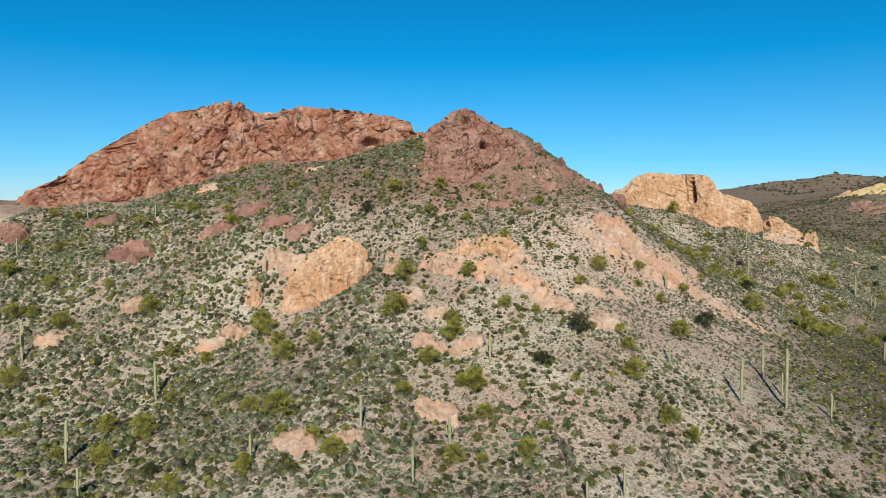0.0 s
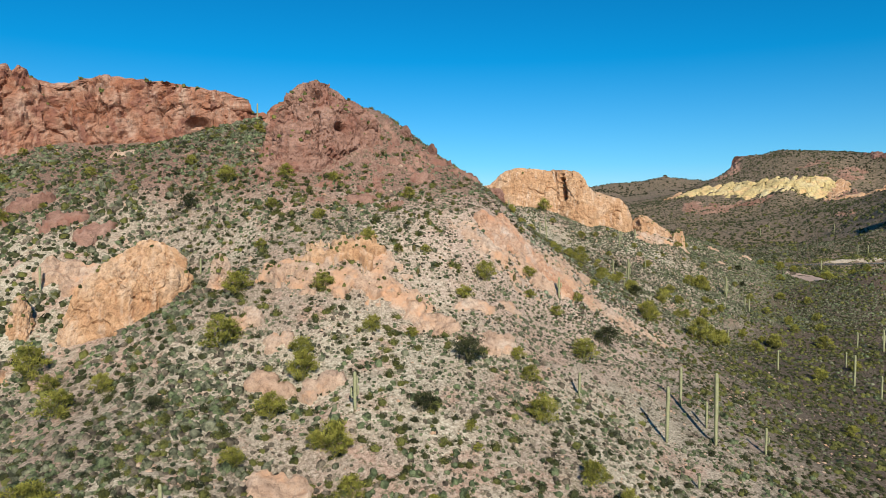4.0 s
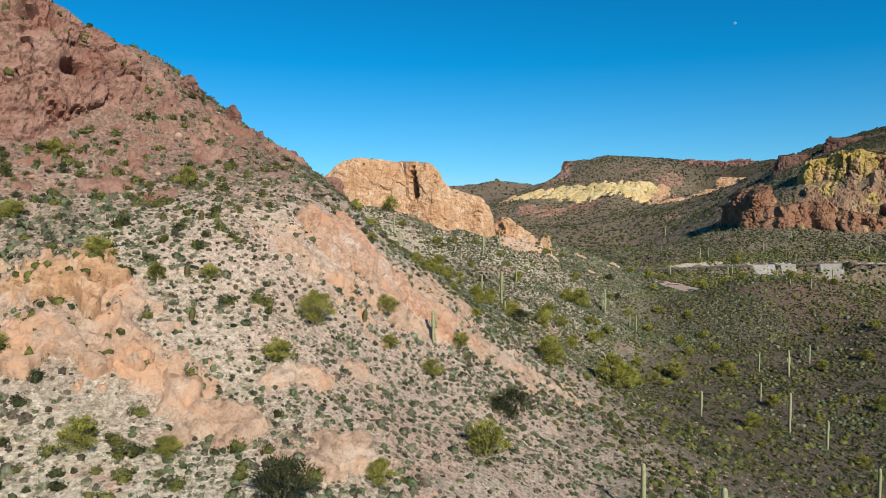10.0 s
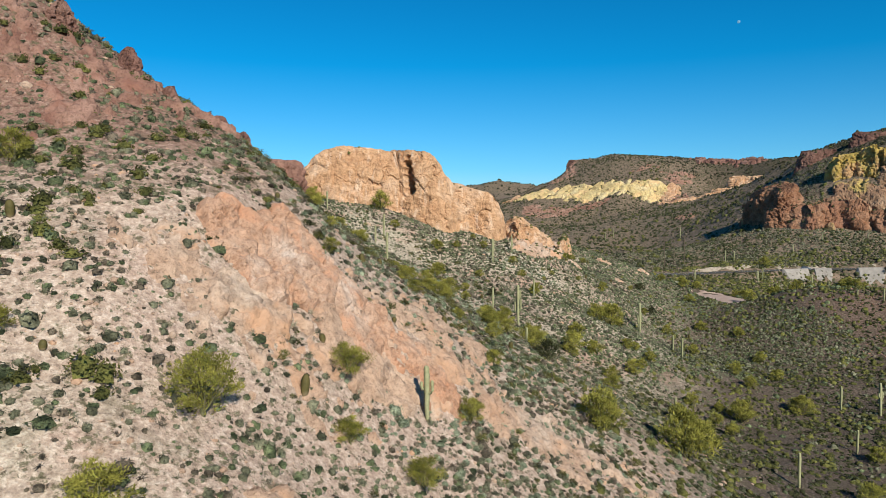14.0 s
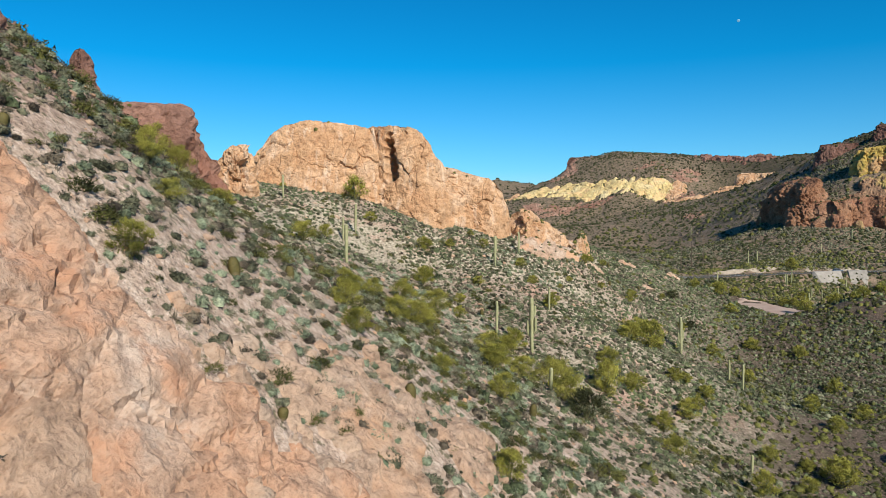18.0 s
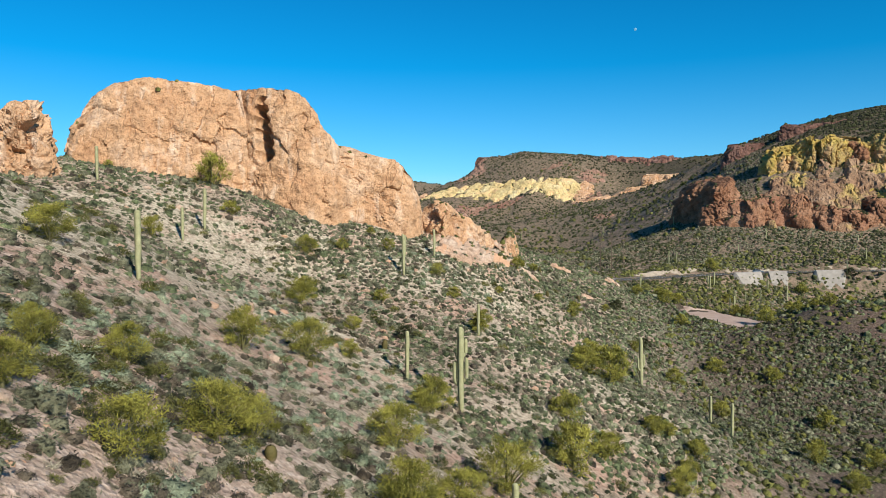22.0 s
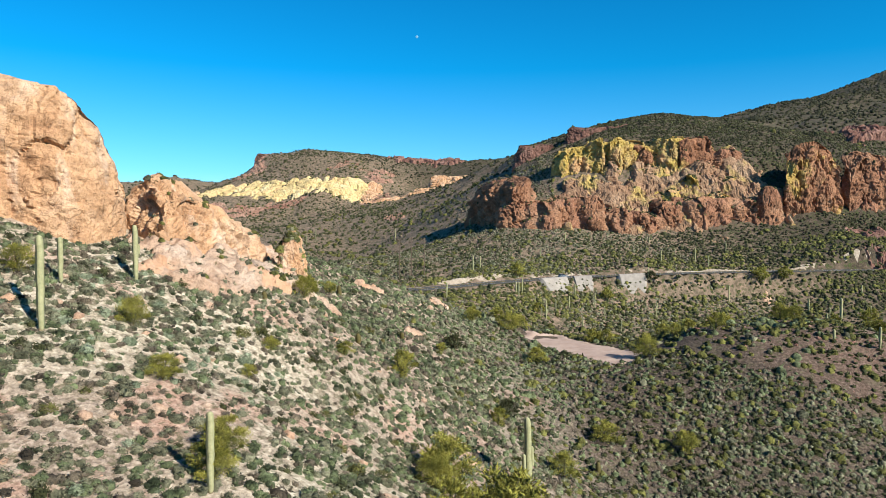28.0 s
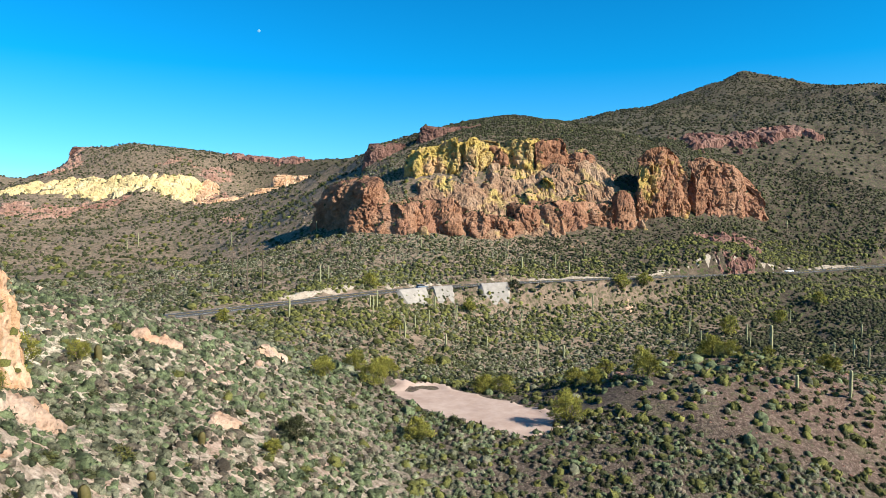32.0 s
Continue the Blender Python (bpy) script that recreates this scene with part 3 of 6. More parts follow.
def line_gap(x, y, line):
    """Distance to a broken line of points."""
    best = np.full(np.shape(x), 1e9)
    for a, b in zip(line[:-1], line[1:]):
        dx, dy = b[0] - a[0], b[1] - a[1]
        t = np.clip(((x - a[0]) * dx + (y - a[1]) * dy) / (dx * dx + dy * dy), 0, 1)
        best = np.minimum(best, np.hypot(x - a[0] - t * dx, y - a[1] - t * dy))
    return best


def rock_sheet(name, line, half, rise, material, label, step=0.4, block=1.5, seed=1, ragged=0.6, bold=1.0, category="outcrop"):
    """Bedrock that breaks through the slope along a line: stepped, blocky, ragged at its edge where the soil covers it."""
    SHEETS.append((line, half))
    p = np.array(line, float)
    xs, ys = np.arange(p[:, 0].min() - half * 1.5, p[:, 0].max() + half * 1.5, step), np.arange(p[:, 1].min() - half * 1.5, p[:, 1].max() + half * 1.5, step)
    x, y = (q.ravel() for q in np.meshgrid(xs, ys, indexing="ij"))
    x, y = x + step * 0.6 * (lattice(np.arange(x.size), np.int64(1), np.int64(seed), 2) - 0.5), y + step * 0.6 * (lattice(np.arange(x.size), np.int64(2), np.int64(seed), 2) - 0.5)
    m = 1 - line_gap(x, y, line) / half + ragged * fbm(x / (half * 0.7), y / (half * 0.7), 0, 4, seed)
    cover = smooth(0.0, 0.4, m)
    z = height(x, y)
    wx, wy = x + 0.4 * block * fbm(x / block, y / block, z / block, 2, seed + 2), y + 0.4 * block * fbm(x / block, y / block, z / block, 2, seed + 3)
    f1, f2, r = cells(wx / block, wy / block, z / block * 0.8, seed)
    e1, e2, q = cells(wx / block * 2.6, wy / block * 2.6, z / block * 2.2, seed + 5)
    bed = (0.35 * x - 0.25 * y + 0.9 * z) / (1.6 * block) + 0.5 * fbm(x / (4 * block), y / (4 * block), 0, 2, seed + 6)
    d = block * (0.30 * (r - 0.5) + 0.34 * (0.42 - f1) + 0.12 * (q - 0.5) + 0.16 * (0.42 - e1) - 0.16 * (1 - smooth(0, 0.08, f2 - f1)) + 0.26 * smooth(0.1, 0.95, bed % 1.0)
                 + 0.10 * fbm(x / block * 3, y / block * 3, z / block * 3, 3, seed + 8, 0.6) - 0.22 * (1 - smooth(0, 0.08, np.abs(fbm(x / block * 0.9, y / block * 0.9, z / block * 1.4, 3, seed + 9)))))
    gu, gv = height(x + 0.8, y) - height(x - 0.8, y), height(x, y + 0.8) - height(x, y - 0.8)
    up = np.stack([-gu / 1.6, -gv / 1.6, np.ones(x.shape)], -1)
    up /= np.linalg.norm(up, axis=1)[:, None]
    lift = cover * (rise + bold * d) - (1 - cover) * 0.55
    x, y, z = x + up[:, 0] * lift, y + up[:, 1] * lift, z + up[:, 2] * lift
    f = grid_faces(len(xs), len(ys))
    f = f[(cover[f] > 0).any(1)]
    use, back = np.unique(f, return_inverse=True)
    return tagged(new(name, mesh_of(name, np.stack([x, y, z], -1)[use], back.reshape(-1, 4), material, 0.19 < step < 0.4)), label, category)


rock_mass("red_cliff", [(-142, 236, 54), (-126, 231, 62), (-108, 229, 73), (-93, 228, 81), (-76, 226, 84), (-64, 228, 83), (-58, 230, 79.5), (-50, 225, 82),
                        (-38, 226, 82), (-26, 225, 80.5), (-14, 227, 78.5), (-8, 228, 75), (-5, 236, 74), (-20, 247, 79), (-45, 252, 82), (-80, 254, 83),
                        (-110, 250, 72), (-136, 244, 56)], RED_ROCK, lean=0.3, dome=0.5, rough=1.25, crack=1.3, block=6.5, n=640, nv=64, seed=3, hollows=[(-23, 225, 70, 4.2, 5)],
          label="long weathered red rhyolite cliff along the hill's crest", category="cliff")
rock_mass("summit_crag", [(-5, 194, 69), (-3.5, 189.5, 73.5), (2, 187, 75.4), (9, 186.5, 75.6), (12.5, 187.5, 73.6), (17, 189.5, 71.2), (20.5, 192, 68.4), (20, 198, 69.5), (15, 203, 72.5), (9, 207, 75.5), (0, 205, 74), (-6, 199, 70)], PLUM_ROCK, lean=0.3, dome=0.3, rough=1.6, block=3.2, crack=1.3, swell=0.26, n=420, nv=64, seed=8,
          hollows=[(5.5, 189, 73, 2.4, 3.0), (11.5, 188, 65.5, 2.2, 2.4)], label="broad plum and pink crag on the hilltop, with dark hollows", category="crag")
crag_behind = [(-7, 224, 73), (-4, 222, 75.5), (0, 222, 76.5), (4, 224, 76), (4, 230, 75), (-3, 231, 75)]
rock_mass("crest_crag", crag_behind, RED_ROCK, lean=0.2, rough=1.0, block=2.4, n=110, nv=24, seed=17, label="small dark red crag in the crest's gap", category="crag")
butte = tagged(new("sandstone_butte"), "big rounded orange tuff butte with a dark cleft and pale streaks", "butte")
for name, ring, lean, seed, label in (
        ("main_block", [(74, 294, 57), (76.5, 291, 62.5), (82, 288, 65), (90, 285, 65), (95.5, 283, 64), (99.2, 283.4, 63.8), (101.5, 290, 63.8), (101, 299, 62.5), (95, 307, 64), (82, 304, 63),
                        (75, 299, 60)], 0.16, 14, "broad flat-topped block"),
        ("buttress", [(96.8, 285.6, 64.4), (98.8, 281.2, 64.4), (103, 276.5, 63), (107, 275, 60), (110.5, 276, 56.5), (113, 276.5, 54.5), (119, 273.5, 53.5), (123.5, 274.5, 51.5), (127, 279, 47.5),
                      (128, 285, 46), (121, 297, 52), (108, 303, 60), (101, 302, 62), (96.4, 293, 64.4)], 0.14, 15, "stepped pale-streaked buttress")):
    rock_mass(name, ring, ORANGE_ROCK, lean=lean, dome=0.5, rough=0.8, block=4.2, n=420, nv=84, seed=seed, tall=0.6, crack=0.4, swell=0.13,
              hollows=[(99.3 + 0.1 * q, 282.6 - 0.15 * q, 62.5 - 1.7 * q, 1.5 + 0.12 * q, 3.4) for q in range(6)], label=label, category="").parent = butte
crag("rock_tower", 68, 273, 4.3, 3.6, 57.0, 0, ORANGE_ROCK, "squat orange rock tower beside the butte", lean=0.3, rough=1.7, crack=1.6, block=2.2, seed=21, n=110, nv=40, sink=2)
crag("ridge_crag", 48, 210, 8, 5, 53, -12, PLUM_ROCK, "dark red blocky crag at the end of the ridge", lean=0.25, rough=1.1, block=2.6, seed=24, n=130, nv=34)
crag("ridge_crag", 54, 210.5, 3.6, 2.8, 49.6, -35, PLUM_ROCK, "plum rock wedge sloping off the ridge's end", lean=0.5, rough=1.4, block=1.8, seed=25, n=110, nv=30)
for x, y, r, top, seed in ((32.6, 194.5, 1.7, 62.6, 29), (36.3, 192.6, 1.6, 58.6, 30), (40.8, 192, 2.1, 55.9, 31), (45.5, 204.5, 1.8, 56.0, 32), (26.5, 195, 1.6, 66.6, 36)):
    crag("ridge_boulder", x, y, r, r * 0.8, top - 0.5, seed * 20, DUSKY_ROCK, "dark red rock knob standing up on the ridge", lean=0.3, rough=1.6, block=1.1, seed=seed, n=80, nv=24, sink=1.5, category="boulder")
rock_mass("orange_outcrop", [(126, 273, 45), (130, 272.5, 46.7), (136, 275, 45.2), (141, 278, 43), (147, 281, 41), (151.5, 286, 37.5), (150, 291, 39), (142, 290, 43.4),
                             (134, 288, 47), (127, 282, 47.4)], ORANGE_ROCK, lean=0.6, dome=0.2, rough=1.3, crack=1.3, block=2.4, n=260, nv=34, seed=33, sink=1.5,
          label="low broken orange outcrop below the butte", category="outcrop")
for x, y, rx, ry, top, turn, seed in ((148.2, 282, 2.6, 1.9, 41.0, 30, 37), (142.6, 275.6, 1.8, 1.4, 40.6, 20, 38), (145.5, 279, 2.2, 1.6, 41.6, 40, 39)):
    crag("orange_outcrop", x, y, rx, ry, top, turn, ORANGE_ROCK, "upright orange rock block at the outcrop's end", lean=0.2, rough=1.3, block=1.3, seed=seed, n=110, nv=34, sink=1.5, category="outcrop")
rock_sheet("orange_outcrop", [(127, 271), (134, 271), (142, 275)], 3.6, 0.5, PINK_ROCK, "low pale ledge in the scrub below the butte", 0.3, 1.8, 34, 0.8)
rock_sheet("pink_spur_rock", [(51, 177), (57, 186), (62, 197)], 6, -0.2, PINK_ROCK, "broken rosy bedrock showing between the bushes", 0.26, 0.6, 56, 1.3)
SHEETS.pop()
rock_mass("tan_outcrop", [(-37, 158, 30), (-33, 156, 36), (-27, 154.5, 40), (-22, 154.5, 42), (-18, 156, 40), (-16, 159, 35), (-18, 166, 40), (-25, 168, 41), (-34, 165, 36)],
          ORANGE_ROCK, lean=0.25, rough=1.1, block=3.0, n=240, nv=46, seed=41, sink=2, label="bulging tan rock outcrop on the open slope", category="outcrop")
for x, y, rx, ry, top, turn, seed in ((-11.5, 158.5, 2.0, 2, 38.6, 0, 42), (-43, 160.5, 2.6, 2.4, 32, 0, 43)):
    crag("tan_outcrop", x, y, rx, ry, top, turn, ORANGE_ROCK if seed % 2 else PINK_ROCK, "weathered tan rock outcrop on the open slope", lean=0.45, rough=1.3, block=1.6,
         n=130, nv=34, seed=seed, sink=2, category="outcrop")
for line, half, rise, seed in (([(5, 159.5), (13, 160)], 3.2, 1.5, 44), ([(-2, 158), (5, 157.5)], 2.6, 1.3, 45), ([(3, 154), (9, 153.5), (15, 152.5)], 2.8, 1.0, 46)):
    rock_sheet("tan_outcrop", line, half, rise, ORANGE_ROCK if seed == 44 else PINK_ROCK, "weathered tan rock outcrop on the open slope", 0.25, 1.7, seed, 0.8)
BARE = [([(40, 170.5), (45, 171.5), (49, 170.5), (54, 170)], 3.8)]
rock_sheet("spur_face", BARE[0][0], 3.8, 0.75, FACE_ROCK, "broad bare salmon-orange rock face on the spur's edge", 0.17, 3.2, 57, 0.45, 0.42, "rock face")
rock_sheet("spur_face", [(39, 166), (44, 166.2), (49, 167)], 2.6, 0.5, PINK_ROCK, "pale pink bedrock below the salmon rock face", 0.2, 1.8, 58, 0.8, 0.5, "rock face")
for line, half, rise, seed in (([(51, 169.5), (58, 171), (64, 169), (76, 168)], 2.6, 0.3, 52),
                               ([(33, 166), (39, 163.5), (44, 162)], 2.4, 0.1, 53), ([(16, 157), (17, 151), (21.5, 147)], 2.8, 0.35, 54), ([(55, 175), (62, 178)], 2.6, 0.25, 55)):
    rock_sheet("pink_spur_rock", line, half, rise, PINK_ROCK, "pale orange-pink fractured bedrock along the spur's edge", 0.22, 1.1, seed, 1.1, 0.7)
# low ledges and knobs over the slopes: (x, y, half width, rise)
RED_KNOBS = [(-82, 187, 6, 4), (-60, 188.5, 4.5, 3.2), (-53.5, 195, 4.7, 3), (-43.5, 185, 3.7, 2.4), (-124, 202, 5.7, 4), (-37, 180.5, 3.6, 2), (-102, 212, 4.3, 2.6),
             (20.7, 175.4, 2.4, 1.2), (33, 190, 2.2, 1.2), (40, 190, 2.4, 1), (28, 183, 3, 1.2), (15, 179, 3, 1.2)]
PALE_KNOBS = [(-2.6, 134, 3.2, 2.2), (4.5, 132.5, 3, 2.6), (-49.5, 149.5, 3.3, 2.5), (-45, 152, 2.5, 3), (22.4, 146, 4.4, 2.2), (33, 141, 3.4, 2), (-71, 162, 2.6, 4),
              (-85.5, 153.5, 3, 3), (-1.4, 117, 4, 1.6), (-22.5, 105, 3.8, 2), (-14, 106, 2.2, 1.6), (-39.5, 219, 3.4, 1), (-73, 219, 3.3, 1),
              (-37.6, 170.7, 6, 2.6), (-6.4, 147, 2.6, 2.2), (-1.5, 143, 2.5, 1.6), (30.6, 149.6, 3.2, 1.0), (38.4, 153, 2, 1), (133.6, 270, 2, 2.2), (126, 270.5, 2, 1.6)]
VALLEY_KNOBS = [(166.6, 288, 2, 0.9), (181.3, 287.5, 2, 0.9), (162, 275.5, 1.6, 0.7), (418, 300, 4, 0.8), (154, 296, 3, 2)]
for knobs, mat, label in ((RED_KNOBS, PLUM_ROCK, "low red rock outcrop on the scrubby slope"), (PALE_KNOBS, PINK_ROCK, "pale rock ledge breaking through the slope"),
                          (VALLEY_KNOBS, PINK_ROCK, "small weathered rock outcrop in the scrub")):
    for i, (x, y, w, rise) in enumerate(knobs):
        a = (i * 47 % 60 - 30) * 0.0174
        rock_sheet("rock_outcrop", [(x - w * 0.45 * math.cos(a), y - w * 0.45 * math.sin(a)), (x + w * 0.45 * math.cos(a), y + w * 0.45 * math.sin(a))], w * 0.64, rise * 0.5, mat, label,
                   max(0.22, w * 0.09), max(0.8, w * 0.32), 100 + i + len(knobs), 0.5)
rock_mass("lichen_cliff", [(444, 487, 60), (436, 468, 68), (426, 446, 70), (421, 433, 65), (430, 428, 66), (446, 434, 72), (458, 460, 74), (456, 484, 68)], LICHEN_ROCK, lean=0.3,
          dome=2, rough=1.9, block=5, n=220, nv=40, seed=61, tall=1.0, label="dark-sided red-brown cliff corner above the road", category="cliff")


def along(a, b, u):
    return tuple(p + (q - p) * u for p, q in zip(a, b))


FOOT_LINE = [(424, 430), (431, 415), (443, 398), (460, 371), (474, 351), (490, 333), (505, 318)]
BROW_LINE = [(484, 432), (494, 407), (503, 387), (514, 363), (523, 343)]
for i in range(13):
    u = i / 12 * 5.999
    x, y = along(FOOT_LINE[int(u)], FOOT_LINE[int(u) + 1], u % 1)
    r = [float(lattice(np.int64(i), np.int64(q), np.int64(7), 4)) for q in range(5)]
    crag("lichen_cliff", x + 7 + 5 * r[0], y + 3 + 4 * r[4], 9 + 6 * r[1], 11 + 5 * r[2], 53 + 10 * r[3], -35 + 30 * (r[4] - 0.5), LICHEN_ROCK,
         "broken red-brown cliff block above the road", lean=0.34, rough=0.95, block=6.5, crack=1.3, swell=0.42, tall=0.9, seed=600 + i, n=100, nv=24, cap=8, category="cliff")
for i in range(11):
    u, k = i / 11 * 4, i % 3
    x, y = along(BROW_LINE[min(int(u), 3)], BROW_LINE[min(int(u), 3) + 1], u - min(int(u), 3))
    r = [float(lattice(np.int64(i), np.int64(q), np.int64(9), 6)) for q in range(4)]
    crag("lichen_cliff", x - 21 + 9 * k + 6 * r[0], y - 9 + 3 * k, 6 + 5 * r[1], 8 + 6 * r[2], (63, 72, 80)[k] + 4 * r[3], -35, (GOLD_ROCK, LEDGE_ROCK, GOLD_ROCK)[(i * 2) % 3],
         "yellow-lichened ledge on the cliff's slope", lean=1.0, rough=1.0, block=4.6, seed=640 + i, n=80, nv=20, cap=8, category="cliff")
for i in range(7):
    u = i / 7 * 4
    x, y = along(BROW_LINE[int(u)], BROW_LINE[int(u) + 1], u % 1)
    r = [float(lattice(np.int64(i), np.int64(q), np.int64(5), 8)) for q in range(3)]
    crag("lichen_cliff", x + 6, y + 2, 12 + 4 * r[0], 11 + 4 * r[1], (93, 98, 98, 93.5, 97.5, 97, 90)[i] + 1.5 * r[2], -35, (GOLD_ROCK, GOLD_ROCK, GOLD_ROCK, TOWER_ROCK, GOLD_ROCK, TOWER_ROCK, LICHEN_ROCK)[i],
         "rounded buttress of the yellow-stained upper cliff", lean=0.42, rough=0.95, block=8, crack=1.4, swell=0.45, tall=1.3, seed=660 + i, n=130, nv=34, cap=9, category="cliff")
rock_mass("lichen_cliff", [(507, 316, 80), (511, 307, 89), (518, 299, 91), (526, 293, 88), (531, 291, 80), (540, 303, 86), (526, 319, 86)], TOWER_ROCK, lean=0.26, dome=1, rough=1.0, crack=1.4, swell=0.42, block=7.5,
          tall=1.3, n=180, nv=40, seed=67, label="red and yellow rock tower on the cliff's end", category="cliff")
rock_mass("lichen_cliff", [(531, 289, 82), (536, 282, 86), (545, 271, 83), (553, 262, 77), (561, 253, 66), (569, 262, 70), (557, 281, 82), (543, 295, 86)], LICHEN_ROCK, lean=0.32,
          dome=1, rough=1.0, crack=1.4, swell=0.42, block=6.5, tall=1.8, n=200, nv=40, seed=69, label="ribbed red-brown cliff end above the scrub", category="cliff")
crag("lichen_cliff", 503, 322, 9, 7, 66, -40, LICHEN_ROCK, "low red cliff block above the scrub", lean=0.4, rough=1.4, block=3, seed=70, category="cliff")
for x, y, rx, ry, top, turn, seed, mat in ((548, 458, 16, 10, 116, -60, 72, DARK_ROCK), (530, 490, 14, 8, 104, -60, 73, DARK_ROCK), (560, 440, 10, 7, 117, -60, 79, DARK_ROCK),
                                           (742, 730, 30, 16, 107, -40, 74, ORANGE_ROCK), (716, 735, 24, 11, 92, -40, 75, ORANGE_ROCK),
                                           (716, 1050, 22, 10, 152, -50, 86, DARK_ROCK)):
    crag("far_crag", x, y, rx, ry, top, turn, mat, "craggy outcrop on a distant scrubby hillside", lean=0.35, rough=1.2, block=rx * 0.25, seed=seed, n=120, nv=26)
for i in range(15):
    u = i / 14
    x, y = np.interp(u, [0, 0.3, 0.6, 1], [566, 596, 622, 664]), np.interp(u, [0, 0.3, 0.6, 1], [1000, 915, 845, 782])
    r = [float(lattice(np.int64(i), np.int64(q), np.int64(3), 12)) for q in range(3)]
    rock_sheet("yellow_slab", [(x + 15 + 8 * r[0], y + 20), (x - 3 - 5 * r[2], y + 5)], 8.5 + 4 * r[1], 1.2 + 1.4 * r[2], ORANGE_ROCK if i in (0, 14) else YELLOW_ROCK,
               "tilted bare yellow tuff slab on a distant hill", 1.5, 9, 800 + i, 0.6, 0.4, "rock slab")
rock_sheet("yellow_slab", [(640, 768), (668, 742), (700, 726)], 9, 1.6, ORANGE_ROCK, "low pale orange ledge at the distant hill's foot", 1.4, 6, 816, 0.6, 0.5, "rock slab")
rock_sheet("far_crag", [(622, 302), (650, 280), (690, 240)], 13, 3.5, DUSKY_ROCK, "broken plum-red outcrop on a distant scrubby hillside", 1.3, 5, 77, 0.8)
rock_sheet("far_crag", [(479, 267), (489, 258)], 4, 1.2, DUSKY_ROCK, "low plum-red outcrop above the road", 0.7, 2.6, 76, 0.5)
rock_sheet("far_crag", [(800, 860), (830, 800)], 18, 3, DUSKY_ROCK, "broken reddish ledge on the far hill's flank", 2.4, 8, 78, 0.8)
rock_sheet("lichen_cliff", [(452, 424), (474, 392), (494, 362), (512, 334)], 21, 2.6, LEDGE_ROCK, "gold-lichened ledges between the cliff's tiers", 1.0, 9, 79, 0.9, 0.5, category="cliff")

for line, half, rise, seed in (([(12, 188), (20, 190), (27, 192.5)], 6.5, 0.5, 120), ([(27, 190.5), (33, 191.5), (38, 190.5)], 3.6, 0.5, 121), ([(2, 183.5), (10, 183)], 4.2, 0.3, 122),
                               ([(20, 183), (29, 184)], 3.4, 0.2, 123), ([(-6, 196), (-4, 188)], 3.0, 0.6, 124)):
    rock_sheet("ridge_rubble", line, half, rise - 0.75, PLUM_ROCK, "broken plum and pink rubble along the ridge below the crag", 0.34, 1.7, seed, 1.4, 1.5)
    SHEETS.pop()
for line, half, seed in (([(531, 906), (548, 870)], 15, 130), ([(523, 856), (548, 858)], 12, 131), ([(576, 853), (590, 840)], 11, 132), ([(704, 824), (716, 826)], 13, 133),
                         ([(700, 882), (708, 874)], 11, 134), ([(640, 765), (677, 781)], 8, 135), ([(527, 622), (532, 628)], 8, 136), ([(655, 1000), (690, 1040), (712, 1052)], 15, 137),
                         ([(515, 276), (522, 262)], 8, 138)):
    rock_sheet("far_crag", line, half, 1.0, DUSKY_ROCK if seed == 138 else RUSTY_ROCK, "broken rusty outcrop on a distant scrubby slope", 1.3, 4.5, seed, 1.0, 0.8)

# ---- road ----


def tarmac():
    m, n, l, b = shader("worn_asphalt", 0.85)
    f = noise_tex(n, l, where(n), 1.5, 6, 0.7)
    l.new(ramp(n, l, f, [(0.3, (0.05, 0.048, 0.046)), (0.7, (0.085, 0.08, 0.075))]), b.inputs["Base Color"])
    return m


ASPHALT = tarmac()
YELLOW_PAINT = plain_material("yellow_road_paint", (0.5, 0.33, 0.03), (0.6, 0.42, 0.06), 2)
WHITE_PAINT = plain_material("white_road_paint", (0.6, 0.6, 0.58), (0.75, 0.75, 0.72), 2)


def road_line(n=260):
    s = np.linspace(0, 1, n)
    seg = np.hypot(*(ROAD[1:] - ROAD[:-1])[:, :2].T)
    at = np.concatenate([[0], np.cumsum(seg)]) / seg.sum()
    p = np.column_stack([np.interp(s, at, ROAD[:, k]) for k in range(3)])
    for _ in range(12):
        p[1:-1] = (p[:-2] + 2 * p[1:-1] + p[2:]) / 4
    d = np.gradient(p[:, :2], axis=0)
    return p, np.column_stack([d[:, 1], -d[:, 0]]) / np.hypot(*d.T)[:, None]


def ribbon(name, a, b, lift, material, thick=0.0):
    p, side = road_line()
    cols = [(a, lift - thick), (a, lift), (b, lift), (b, lift - thick)] if thick else [(a, lift), (b, lift)]
    g = np.stack([np.column_stack([p[:, :2] + side * o, p[:, 2] + z]) for o, z in cols], 1)
    return mesh_of(name, g.reshape(-1, 3), grid_faces(len(p), len(cols)), material, False)


road = tagged(new("road", ribbon("road", -4.2, 4.2, 0.05, ASPHALT, 0.3)), "two-lane asphalt road curving along the hill's foot", "road", kind="structure")
part("centre_line", ribbon("centre_line", -0.18, 0.18, 0.056, YELLOW_PAINT), road, "faded double yellow centre line")
for o in (-3.7, 3.7):
    part("edge_line", ribbon("edge_line", o - 0.08, o + 0.08, 0.056, WHITE_PAINT), road, "white edge line")

# ---- scrub ----
rng = np.random.default_rng(7)


